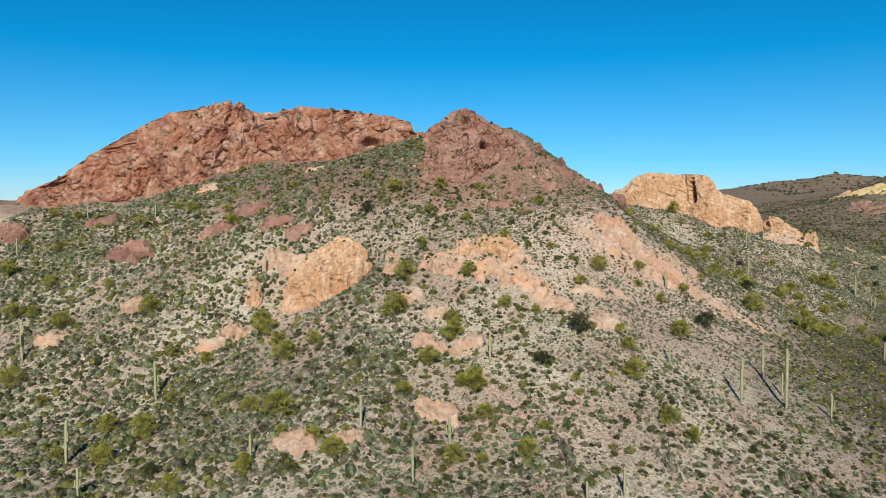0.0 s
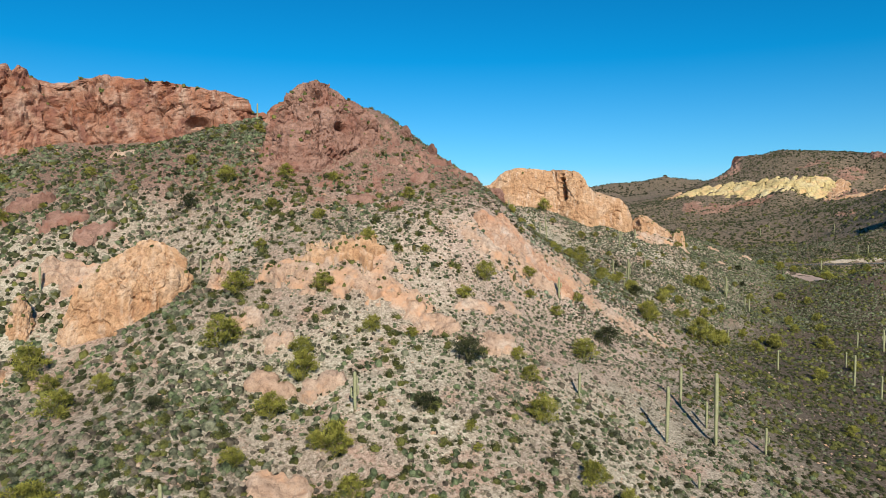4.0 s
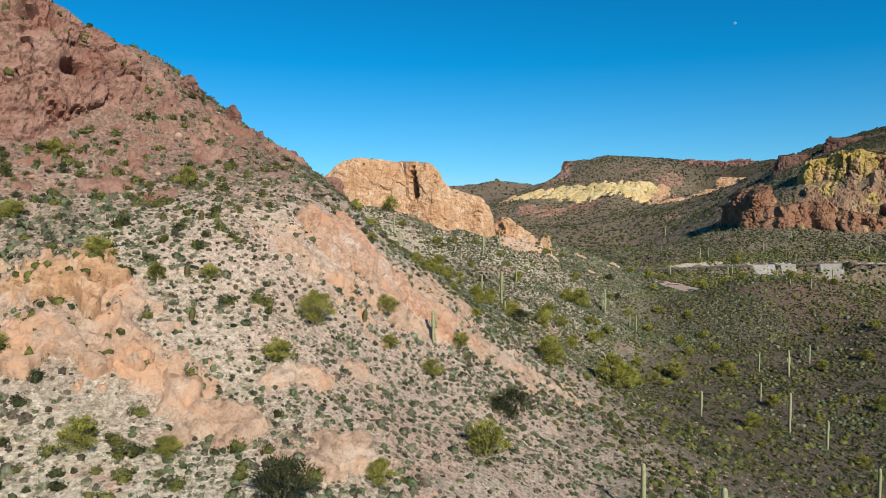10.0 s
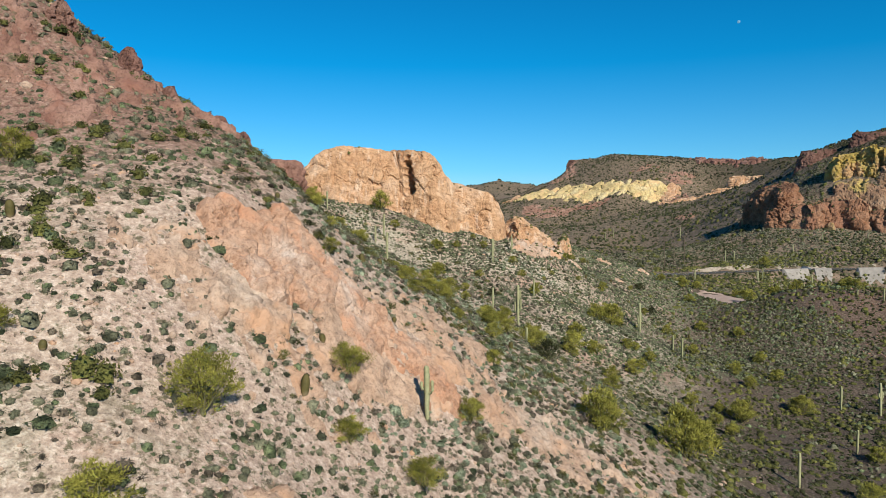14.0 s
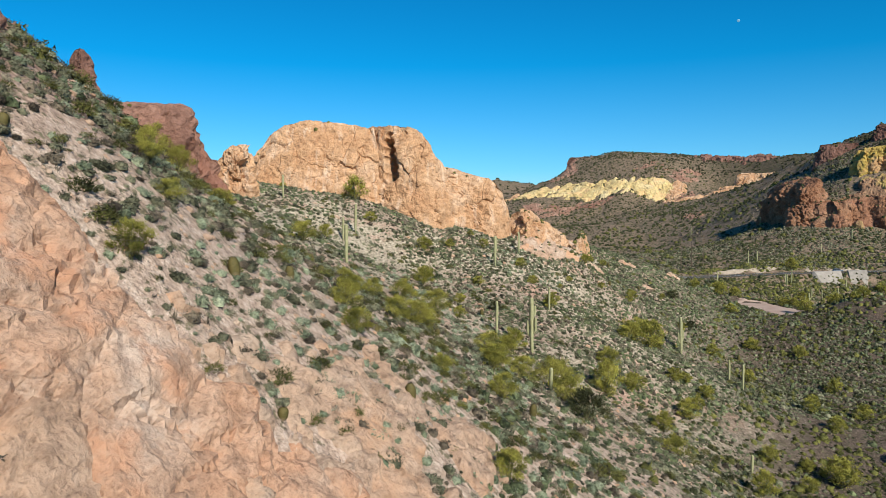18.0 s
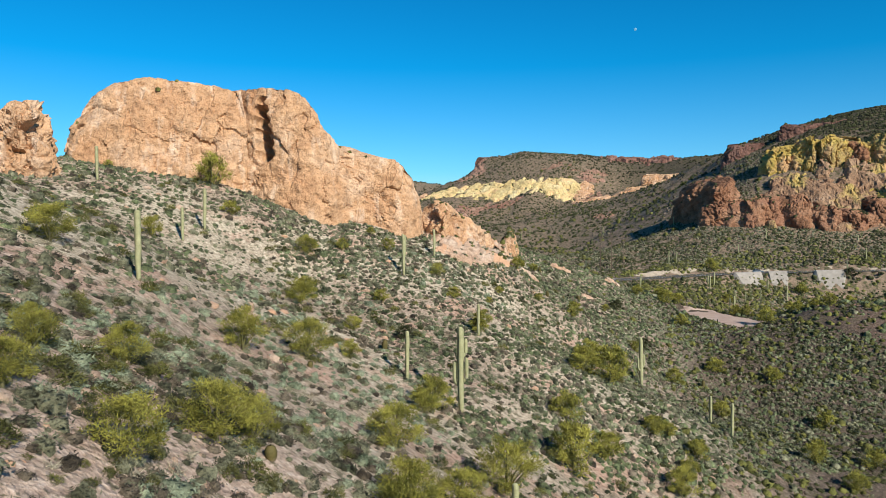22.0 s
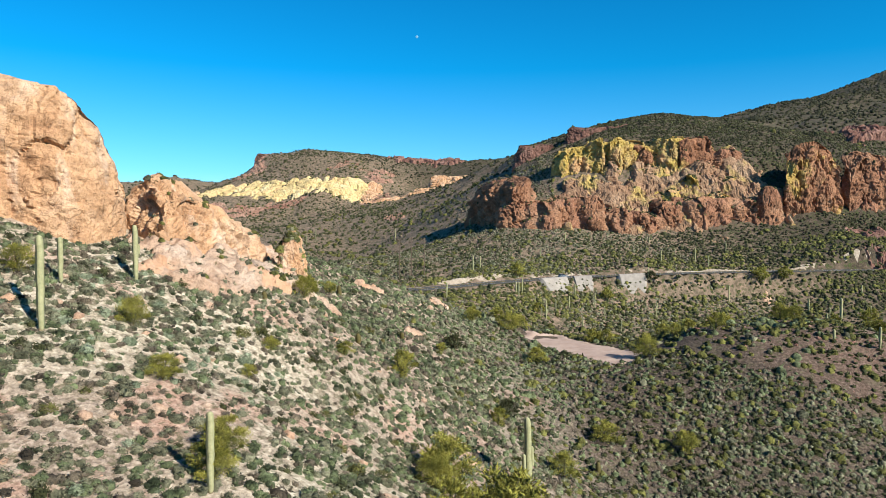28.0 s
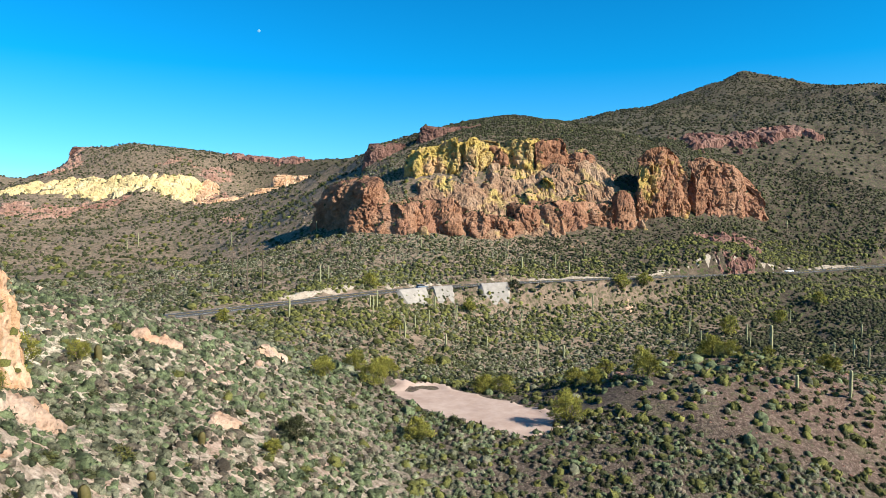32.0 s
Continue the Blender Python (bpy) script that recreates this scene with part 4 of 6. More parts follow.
def clear_of(x, y):
    ok = (road_at(x, y)[0] > 7) & (lot_at(x, y) < 0.3)
    for line, half in BARE:
        ok &= (line_gap(x, y, line) > half * 0.92) | (vnoise(x * 3, y * 3, 0, 77) > 0.72)
    for f in FOOTPRINTS:
        a, b = f, np.roll(f, -1, 0)
        hit = np.zeros(x.shape, bool)
        lo, hi = f.min(0) - 1, f.max(0) + 1
        near = np.flatnonzero((x > lo[0]) & (x < hi[0]) & (y > lo[1]) & (y < hi[1]))
        if len(near) == 0:
            continue
        px, py = x[near, None], y[near, None]
        cross = ((a[None, :, 1] > py) != (b[None, :, 1] > py)) & (px < (b[:, 0] - a[:, 0])[None] * (py - a[None, :, 1]) / (b[:, 1] - a[:, 1] + 1e-9)[None] + a[None, :, 0])
        hit[near] = cross.sum(1) % 2 == 1
        ok &= ~hit
    return ok


def tuft_bush(tufts, blade, r, seed, up=0.75, loose=0.5, slim=0.32):
    """A dome of small pointed leaf sprays, some lying along its skin and some sticking out, as arrays of vertices and triangles."""
    g = np.random.default_rng(seed)
    a = g.uniform(0, math.tau, tufts)
    e = np.arcsin(g.uniform(0.02, 1.0, tufts))
    k = r * g.uniform(0.62, 1.0, tufts) * (0.88 + 0.12 * np.sin(a * 3 + seed) + 0.1 * np.sin(a * 5 + e * 6))
    out = np.column_stack([np.cos(a) * np.cos(e), np.sin(a) * np.cos(e), np.sin(e)])
    c = out * k[:, None] * [1, 1, up] + [0, 0, 0.03]
    d = np.cross(out, g.normal(0, 1, (tufts, 3)))
    d = d / np.linalg.norm(d, axis=1)[:, None] + out * g.uniform(-0.2, 1.2, (tufts, 1)) * loose * 2
    d /= np.linalg.norm(d, axis=1)[:, None]
    s = np.cross(out + g.normal(0, 0.35, (tufts, 3)), d)
    s /= np.linalg.norm(s, axis=1)[:, None]
    L = blade * g.uniform(0.7, 1.4, (tufts, 1))
    v = np.stack([c - d * L * 0.5 + s * L * slim, c + d * L * 0.7, c - d * L * 0.5 - s * L * slim], 1).reshape(-1, 3)
    return v, np.arange(tufts * 3).reshape(-1, 3)


def scatter(name, protos, x, y, size, material, label, category, z=None):
    """One mesh of many plants of the given sizes at (x, y), on the ground or at the given heights."""
    z = height(x, y) if z is None else z
    which, turn = rng.integers(0, len(protos), len(x)), rng.uniform(0, math.tau, len(x))
    vs, ts, off = [], [], 0
    for k, (v, t) in enumerate(protos):
        i = np.flatnonzero(which == k)
        if len(i) == 0:
            continue
        c, s = np.cos(turn[i])[:, None], np.sin(turn[i])[:, None]
        sz = size[i][:, None]
        wide = sz * rng.uniform(0.75, 1.3, (len(i), 1))
        p = np.stack([(v[None, :, 0] * c - v[None, :, 1] * s) * sz + x[i][:, None], (v[None, :, 0] * s + v[None, :, 1] * c) * wide + y[i][:, None],
                      v[None, :, 2] * sz * rng.uniform(0.6, 1.1, (len(i), 1)) + z[i][:, None] - 0.05], -1)
        ts.append((t[None] + (np.arange(len(i)) * len(v))[:, None, None] + off).reshape(-1, 3))
        vs.append(p.reshape(-1, 3))
        off += len(i) * len(v)
    return tagged(new(name, mesh_of(name, np.concatenate(vs), np.concatenate(ts), material, True)), label, category, kind="stuff")


def spread(x0, x1, y0, y1, per_m2, clump=9.0, seed=1):
    n = int((x1 - x0) * (y1 - y0) * per_m2 * 2)
    x, y = rng.uniform(x0, x1, n), rng.uniform(y0, y1, n)
    keep = (rng.uniform(0, 1, n) < np.clip(0.70 + 1.0 * fbm(x / clump, y / clump, 0, 3, seed), 0.08, 1)) & clear_of(x, y)
    return x[keep], y[keep]


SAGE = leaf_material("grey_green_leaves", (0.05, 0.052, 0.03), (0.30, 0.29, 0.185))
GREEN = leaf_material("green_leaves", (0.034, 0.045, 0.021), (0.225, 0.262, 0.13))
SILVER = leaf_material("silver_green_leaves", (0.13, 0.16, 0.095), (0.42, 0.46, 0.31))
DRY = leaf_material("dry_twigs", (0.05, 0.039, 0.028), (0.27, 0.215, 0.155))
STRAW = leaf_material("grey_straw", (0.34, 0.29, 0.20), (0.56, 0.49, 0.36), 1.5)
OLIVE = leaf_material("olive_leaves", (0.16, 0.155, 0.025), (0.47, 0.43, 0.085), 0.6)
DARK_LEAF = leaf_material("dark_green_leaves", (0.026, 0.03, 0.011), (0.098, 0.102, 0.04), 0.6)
# darker leaf copy: the far hillside's shade is put into its colour
SHADE_LEAF = leaf_material("shade_toned_leaves", (0.024, 0.026, 0.012), (0.078, 0.074, 0.036), 0.4)
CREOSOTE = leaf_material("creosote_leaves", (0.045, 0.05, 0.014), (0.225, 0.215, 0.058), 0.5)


def dome_bush(seed, tufts, blade, rings=3, sides=6, r=0.5, up=1.0, core=0.8):
    """A rounded bush: an uneven leafy ball, tucked in at its foot, with sprays standing out of it."""
    g = np.random.default_rng(seed)
    v = [(g.normal(0, 0.05), g.normal(0, 0.05), r * up * core * g.uniform(0.9, 1.1) + 0.1 * r)]
    for k in range(1, rings + 1):
        e = math.pi / 2 - (math.pi / 2 + 0.45) * k / rings
        for q in range(sides):
            a = (q + 0.5 * (k % 2)) * math.tau / sides
            s = r * core * g.uniform(0.66, 1.22)
            v.append((math.cos(a) * math.cos(e) * s, math.sin(a) * math.cos(e) * s, math.sin(e) * s * up + 0.1 * r))
    t = [(0, 1 + q, 1 + (q + 1) % sides) for q in range(sides)]
    for k in range(rings - 1):
        for q in range(sides):
            a, b = 1 + k * sides + q, 1 + k * sides + (q + 1) % sides
            t += [(a, a + sides, b + sides), (a, b + sides, b)]
    tv, tt = tuft_bush(tufts, blade, r, seed + 7, up, 0.6)
    return np.vstack([np.array(v), tv]), np.vstack([np.array(t), tt + len(v)])


close_bush = [dome_bush(100 + k, 150, 0.10, 2, 6, core=0.66) for k in range(8)]
face_bush = [dome_bush(950 + k, 110, 0.11, 2, 6, core=0.6) for k in range(8)]
near_bush = [dome_bush(150 + k, 36, 0.15, 2, 5, core=0.7) for k in range(8)]
mid_bush = [dome_bush(200 + k, 5, 0.36, 2, 4, core=0.85) for k in range(10)]
far_bush = [dome_bush(300 + k, 2, 0.46, 2, 4, core=0.94) for k in range(6)]
open_bush = [tuft_bush(420, 0.10, 0.5, 800 + k, 0.95, 1.2, 0.14) for k in range(6)]
# ground the camera passes closest to; bush detail and size follow the distance from it
NEAR_CAMERA_LINE = [(50, 170), (60, 192), (68, 204), (88, 228), (94, 246), (120, 262)]


def within(x, y, box):
    return (x > box[0]) & (x < box[1]) & (y > box[2]) & (y < box[3])


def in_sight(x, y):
    """True roughly where the camera's path sees the ground; scrub is thinned elsewhere."""
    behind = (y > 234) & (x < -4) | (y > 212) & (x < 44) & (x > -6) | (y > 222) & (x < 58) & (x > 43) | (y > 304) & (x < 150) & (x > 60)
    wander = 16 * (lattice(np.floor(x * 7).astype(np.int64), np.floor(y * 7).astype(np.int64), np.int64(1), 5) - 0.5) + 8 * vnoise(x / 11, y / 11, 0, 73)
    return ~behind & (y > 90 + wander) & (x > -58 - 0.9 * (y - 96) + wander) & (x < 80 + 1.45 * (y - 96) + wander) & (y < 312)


def hillside(x, y):
    """True on the hill above and beyond the road, whose scrub gets the shade-toned leaves."""
    return x - 0.6 * y > 225 + 30 * vnoise(x / 40, y / 40, 0, 71)


def valley(x, y):
    """1 in the thick scrub round the wash, 0 on the stony slopes."""
    return smooth(88, 130, x - 0.9 * (y - 200)) * smooth(50, 95, x)


def room(x, y):
    """How much scrub the ground carries: most below the butte and round the wash, little on bare rock."""
    k = 0.92 + 0.08 * smooth(42, 80, x) - 0.15 * smooth(56, 66, height(x, y))
    for line, half in SHEETS:
        lo, hi = np.min(line, 0) - half * 1.3, np.max(line, 0) + half * 1.3
        i = np.flatnonzero((x > lo[0]) & (x < hi[0]) & (y > lo[1]) & (y < hi[1]))
        if len(i):
            k[i] *= 1 - 0.55 * (line_gap(x[i], y[i], line) < half * 0.95)
    return k


for name, mat, dens, lo, hi, clump, seed, label in (("bursage", SAGE, 0.78, 0.36, 0.86, 14, 1, "low grey-green bursage bushes dotting the slopes"),
                                                    ("brittlebush", GREEN, 0.50, 0.42, 0.9, 11, 2, "rounded blue-green brittlebush over the slopes"),
                                                    ("dry_scrub", DRY, 0.44, 0.34, 0.8, 9, 3, "dry brown twiggy scrub between the green bushes")):
    x, y = spread(-135, 255, 78, 314, dens, clump, seed + 10)
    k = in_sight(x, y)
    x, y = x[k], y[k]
    k = rng.uniform(0, 1, len(x)) < room(x, y) * (1 - (0.8 if mat is GREEN else 0.92) * valley(x, y))
    x, y = x[k], y[k]
    size = (lo * 0.8 + (hi * 1.15 - lo * 0.8) * rng.uniform(0, 1, len(x)) ** 1.4) * (1 + 0.7 * (rng.uniform(0, 1, len(x)) < 0.10))
    gap = line_gap(x, y, NEAR_CAMERA_LINE)
    thin = (gap < 62) | (rng.uniform(0, 1, len(x)) < 0.92)
    x, y, size, gap = x[thin], y[thin], size[thin] * np.where(gap > 62, 1.25, 1.0)[thin], gap[thin]
    for near, far, bush in ((-1, 9, close_bush), (9, 32, near_bush), (32, 66, mid_bush), (66, 999, far_bush)):
        k = (gap > near) & (gap <= far)
        # brittlebush nearest the camera takes the lighter leaves
        scatter(name, bush, x[k], y[k], size[k] * (1.08 if bush is far_bush else 1.0), SILVER if bush is close_bush and mat is GREEN else mat, label, "shrub")
    x, y = spread(250, 620, 170, 500, dens * 0.2, clump * 2, seed + 20)
    for side, leaf in ((hillside(x, y), SHADE_LEAF), (~hillside(x, y), DARK_LEAF if mat is GREEN else mat)):
        scatter(name, far_bush, x[side], y[side], rng.uniform(0.8, 1.9, side.sum()), leaf, label + " far off", "shrub")
    x, y = spread(230, 1180, 150, 1180, dens * 0.02, clump * 5, seed + 30)
    k = ~((x < 620) & (y < 500))
    for side, leaf in ((k & hillside(x, y), SHADE_LEAF), (k & ~hillside(x, y), DRY if mat is DRY else DARK_LEAF)):
        scatter(name, far_bush, x[side], y[side], rng.uniform(1.6, 3.8, side.sum()), leaf, label + " in the distance", "shrub")
x, y = spread(700, 1080, 1450, 1760, 0.004, 60, 43)
scatter("brittlebush", far_bush, x, y, rng.uniform(3, 7, len(x)), SHADE_LEAF, "dark desert bushes on the farthest hill", "shrub")
x, y = spread(50, 262, 92, 300, 0.75, 8, 44)
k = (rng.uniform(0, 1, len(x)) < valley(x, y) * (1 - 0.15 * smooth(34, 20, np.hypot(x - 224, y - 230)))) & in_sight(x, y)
wash_bush = [dome_bush(900 + q, 12, 0.26, 2, 5, core=0.72, up=0.8) for q in range(8)]
scatter("jojoba", wash_bush, x[k], y[k], rng.uniform(0.45, 1.2, k.sum()), DARK_LEAF, "dense dark green jojoba thicket round the wash", "shrub")
x, y = spread(255, 620, 170, 440, 0.07, 25, 45)
scatter("jojoba", far_bush, x, y, rng.uniform(1.2, 2.6, len(x)), DARK_LEAF, "dark green jojoba bushes below the road", "shrub")
# pale dead grass on the spur
straw = [tuft_bush(60, 0.30, 0.2, 700 + k, 0.9, 1.4, 0.035) for k in range(5)]
x, y = spread(38, 100, 140, 225, 0.22, 5, 46)
scatter("dry_grass", straw, x, y, rng.uniform(0.6, 1.5, len(x)), STRAW, "pale grey dead grass tufts between the bushes", "grass")
x, y = spread(-135, 255, 92, 312, 0.028, 16, 47)
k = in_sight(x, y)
by = line_gap(x, y, NEAR_CAMERA_LINE) < 34
for side, bush in ((k & by, open_bush), (k & ~by, near_bush)):
    scatter("creosote_bush", bush, x[side], y[side], rng.uniform(0.9, 1.9, side.sum()), CREOSOTE, "larger olive-green creosote bushes over the slopes", "shrub")
x, y = spread(240, 620, 170, 500, 0.012, 30, 48)
scatter("creosote_bush", mid_bush, x, y, rng.uniform(1.6, 3.2, len(x)), DARK_LEAF, "dark olive creosote bushes on the far slopes", "shrub")
# thicker cover below the butte and on the ridge's shoulder
for name, mat, dens, label in (("brittlebush", GREEN, 0.7, "crowded blue-green brittlebush below the butte"), ("bursage", SAGE, 0.72, "crowded grey-green bursage below the butte"),
                               ("dry_scrub", DRY, 0.3, "dry brown twiggy scrub below the butte")):
    x, y = spread(96, 196, 222, 302, dens, 7, len(label))
    k = line_gap(x, y, NEAR_CAMERA_LINE) < 18
    for side, bush in ((k, near_bush), (~k, mid_bush)):
        scatter(name, bush, x[side], y[side], rng.uniform(0.45, 1.1, side.sum()), mat, label, "shrub")
x, y = spread(38, 72, 176, 208, 0.10, 8, 49)
scatter("creosote_bush", open_bush, x, y, rng.uniform(0.8, 1.8, len(x)), CREOSOTE, "olive-green creosote bushes on the ridge's shoulder", "shrub")
x, y = spread(-20, 46, 168, 204, 0.085, 6, 50)
scatter("creosote_bush", face_bush, x, y, rng.uniform(0.8, 2.2, len(x)), CREOSOTE, "olive-green creosote bushes below the summit", "shrub")
x, y = spread(-120, 30, 96, 226, 0.075, 8, 54)
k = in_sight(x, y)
for side, bush in ((k & (x > -30), face_bush), (k & (x <= -30), mid_bush)):
    scatter("creosote_bush", bush, x[side], y[side], rng.uniform(0.9, 2.4, side.sum()), CREOSOTE, "olive-green creosote bushes on the open face", "shrub")
x, y = spread(270, 560, 190, 400, 0.16, 12, 55)
k = (road_at(x, y)[0] < 34) & (road_at(x, y)[0] > 7)
scatter("creosote_bush", far_bush, x[k], y[k], rng.uniform(1.0, 2.8, k.sum()), CREOSOTE, "olive-green creosote bushes beside the road", "shrub")
for name, mat, dens, label in (("brittlebush", SILVER, 0.20, "rounded silvery green brittlebush on the spur's rosy gravel"), ("bursage", SAGE, 0.18, "grey-green bursage on the spur's rosy gravel"),
                               ("dry_scrub", DRY, 0.14, "dry brown twiggy scrub on the spur's rosy gravel"), ("creosote_bush", CREOSOTE, 0.10, "fuzzy olive creosote bushes on the spur's rosy gravel")):
    x, y = spread(40, 80, 160, 214, dens * 1.9, 5, len(label))
    scatter(name, open_bush if mat is CREOSOTE else close_bush, x, y, rng.uniform(0.45, 1.15, len(x)), mat, label, "shrub")
x, y = spread(60, 262, 95, 290, 0.15, 10, 57)
k = (rng.uniform(0, 1, len(x)) < valley(x, y)) & in_sight(x, y)
scatter("creosote_bush", mid_bush, x[k], y[k], rng.uniform(0.8, 1.7, k.sum()), CREOSOTE, "olive-green creosote bushes round the wash", "shrub")
# thinner scrub over the land outside the camera's view
x, y = spread(-170, 330, -60, 345, 0.09, 16, 58)
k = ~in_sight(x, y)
for i, (name, mat) in enumerate((("bursage", SAGE), ("brittlebush", GREEN), ("creosote_bush", CREOSOTE))):
    side = k & (np.arange(len(x)) % 3 == i)
    scatter(name, far_bush, x[side], y[side], rng.uniform(0.6, 1.6, side.sum()), mat, "scattered desert bushes beyond the slopes", "shrub")
x, y = spread(-130, 92, 92, 226, 0.20, 7, 59)
k = in_sight(x, y) & (line_gap(x, y, NEAR_CAMERA_LINE) > 40) & ~((x > 12) & (y > 128)) & (rng.uniform(0, 1, len(x)) < 0.55 + 0.45 * smooth(0, -50, x))
for side, bush in ((k & (x > -30), face_bush), (k & (x <= -30), mid_bush)):
    scatter("jojoba", bush, x[side], y[side], rng.uniform(0.7, 1.9, side.sum()), DARK_LEAF, "dark green jojoba bushes dotting the face", "shrub")
x, y = spread(92, 200, 200, 304, 0.035, 10, 60)
scatter("jojoba", face_bush, x, y, rng.uniform(0.6, 1.4, len(x)), DARK_LEAF, "dark green jojoba bushes below the butte", "shrub")


def plant_on(rock, count, mat, low, high):
    """Bushes rooted on the level tops and ledges of a rock."""
    me = rock.data
    tree = BVHTree.FromPolygons([v.co for v in me.vertices], [p.vertices for p in me.polygons])
    lo, hi = np.array(rock.bound_box).min(0), np.array(rock.bound_box).max(0)
    at = []
    for _ in range(count * 30):
        hit, nrm, _, _ = tree.ray_cast(Vector((rng.uniform(lo[0], hi[0]), rng.uniform(lo[1], hi[1]), hi[2] + 5)), Vector((0, 0, -1)))
        if hit is not None and abs(nrm.z) > 0.62 and hit.z > height(hit.x, hit.y)[0] + 0.8:
            at.append(tuple(hit))
        if len(at) == count:
            break
    if at:
        p = np.array(at)
        scatter("crevice_bush", mid_bush, p[:, 0], p[:, 1], rng.uniform(low, high, len(p)), mat, "small bushes rooted in the rock's ledges", "shrub", p[:, 2])


for ob in [o for o in bpy.data.objects if o.type == "MESH" and (o.parent is None or o.parent == butte)]:
    kind = ob.name.split(".")[0]
    if kind == "red_cliff":
        plant_on(ob, 150, CREOSOTE, 0.8, 2.0)
    elif kind in ("crest_crag", "ridge_crag"):
        plant_on(ob, 10, CREOSOTE, 0.4, 1.0)
    elif kind == "summit_crag":
        plant_on(ob, 90, CREOSOTE, 0.5, 1.5)
        plant_on(ob, 60, SAGE, 0.4, 1.0)
    elif kind == "orange_outcrop":
        plant_on(ob, 40, SAGE, 0.35, 0.9)
        plant_on(ob, 26, CREOSOTE, 0.5, 1.4)
    elif kind in ("main_block", "buttress", "tan_outcrop"):
        plant_on(ob, 26, CREOSOTE, 0.4, 1.2)
    elif kind == "lichen_cliff":
        plant_on(ob, 26, DARK_LEAF, 1.0, 2.6)
    elif kind == "far_crag":
        plant_on(ob, 25, DARK_LEAF, 1.2, 3.0)
p, side = road_line(1400)
side = np.where((side @ np.array([-0.4, -0.9]))[:, None] > 0, side, -side)
i, o = rng.integers(0, 1400, 1500), rng.uniform(5.9, 12, 1500)
x, y = p[i, 0] + side[i, 0] * o, p[i, 1] + side[i, 1] * o
k = (x > 290) & (x < 545)
scatter("creosote_bush", far_bush, x[k], y[k], rng.uniform(0.8, 2.2, k.sum()), DARK_LEAF, "dark green bushes on the bank below the road", "shrub")


def pebbles(k):
    """A lumpy stone of 20 triangles."""
    g = np.random.default_rng(400 + k)
    bm = bmesh.new()
    bmesh.ops.create_icosphere(bm, subdivisions=1, radius=0.5)
    v = np.array([tuple(w.co) for w in bm.verts]) * g.uniform(0.75, 1.15, (len(bm.verts), 1)) * np.array([1, g.uniform(0.6, 1), g.uniform(0.45, 0.8)])
    t = np.array([[w.index for w in f.verts] for f in bm.faces])
    bm.free()
    return v, t


stones = [pebbles(k) for k in range(6)]
x, y = spread(28, 108, 112, 216, 0.34, 6, 51)
scatter("loose_stones", stones, x, y, 0.12 + 0.75 * rng.uniform(0, 1, len(x)) ** 3, PINK_ROCK, "loose pale pink stones on the spur", "stones")
x, y = spread(-20, 50, 108, 178, 0.8, 6, 67)
scatter("loose_stones", stones, x, y, 0.08 + 0.45 * rng.uniform(0, 1, len(x)) ** 4, PINK_ROCK, "small broken stones scattered over the open face", "stones")
sprigs = [tuft_bush(16, 0.24, 0.16, 720 + k, 0.8, 1.4, 0.07) for k in range(5)]
x, y = spread(-20, 60, 108, 178, 0.9, 4, 68)
for i, mat in enumerate((DRY, SAGE)):
    scatter("dry_grass", sprigs, x[i::2], y[i::2], rng.uniform(0.6, 1.5, len(x[i::2])), mat, "small dry sprigs and seedlings over the open face", "grass")
x, y = spread(42, 76, 158, 210, 1.1, 5, 56)
scatter("loose_stones", stones, x, y, 0.07 + 0.4 * rng.uniform(0, 1, len(x)) ** 3, PINK_ROCK, "small broken pink stones between the bushes", "stones")
x, y = spread(-120, 235, 100, 310, 0.06, 10, 52)
k = ~within(x, y, (28, 108, 112, 216)) & in_sight(x, y) & (valley(x, y) < 0.4)
scatter("loose_stones", stones, x[k], y[k], 0.25 + 1.3 * rng.uniform(0, 1, k.sum()) ** 4, PINK_ROCK, "loose pale stones over the slopes", "stones")
x, y = spread(192, 246, 205, 258, 0.3, 6, 53)
scatter("loose_stones", stones, x, y, 0.2 + 0.8 * rng.uniform(0, 1, len(x)) ** 3, PLUM_ROCK, "loose plum-brown stones on the dark knoll", "stones")

# ---- trees and cacti ----


def tube(points, radii, sides=6):
    """Vertices and quads of a tapering tube along points, closed at its end."""
    p, n = np.asarray(points, float), len(points)
    d = np.gradient(p, axis=0)
    d /= np.linalg.norm(d, axis=1)[:, None]
    ref = np.where(np.abs(d[:, 2:3]) < 0.9, [[0, 0, 1]], [[1, 0, 0]])
    s = np.cross(d, ref)
    s /= np.linalg.norm(s, axis=1)[:, None]
    w = np.cross(s, d)
    a = np.arange(sides) * math.tau / sides
    g = p[None] + np.asarray(radii)[None, :, None] * (np.cos(a)[:, None, None] * s[None] + np.sin(a)[:, None, None] * w[None])
    return g.reshape(-1, 3), grid_faces(sides, n, True)


def joined(pieces):
    vs, fs, off = [], [], 0
    for v, f in pieces:
        vs.append(v)
        fs.append(np.asarray(f) + off)
        off += len(v)
    return np.concatenate(vs), np.concatenate(fs)


BARK = plain_material("green_grey_bark", (0.09, 0.085, 0.04), (0.17, 0.15, 0.08), 6)


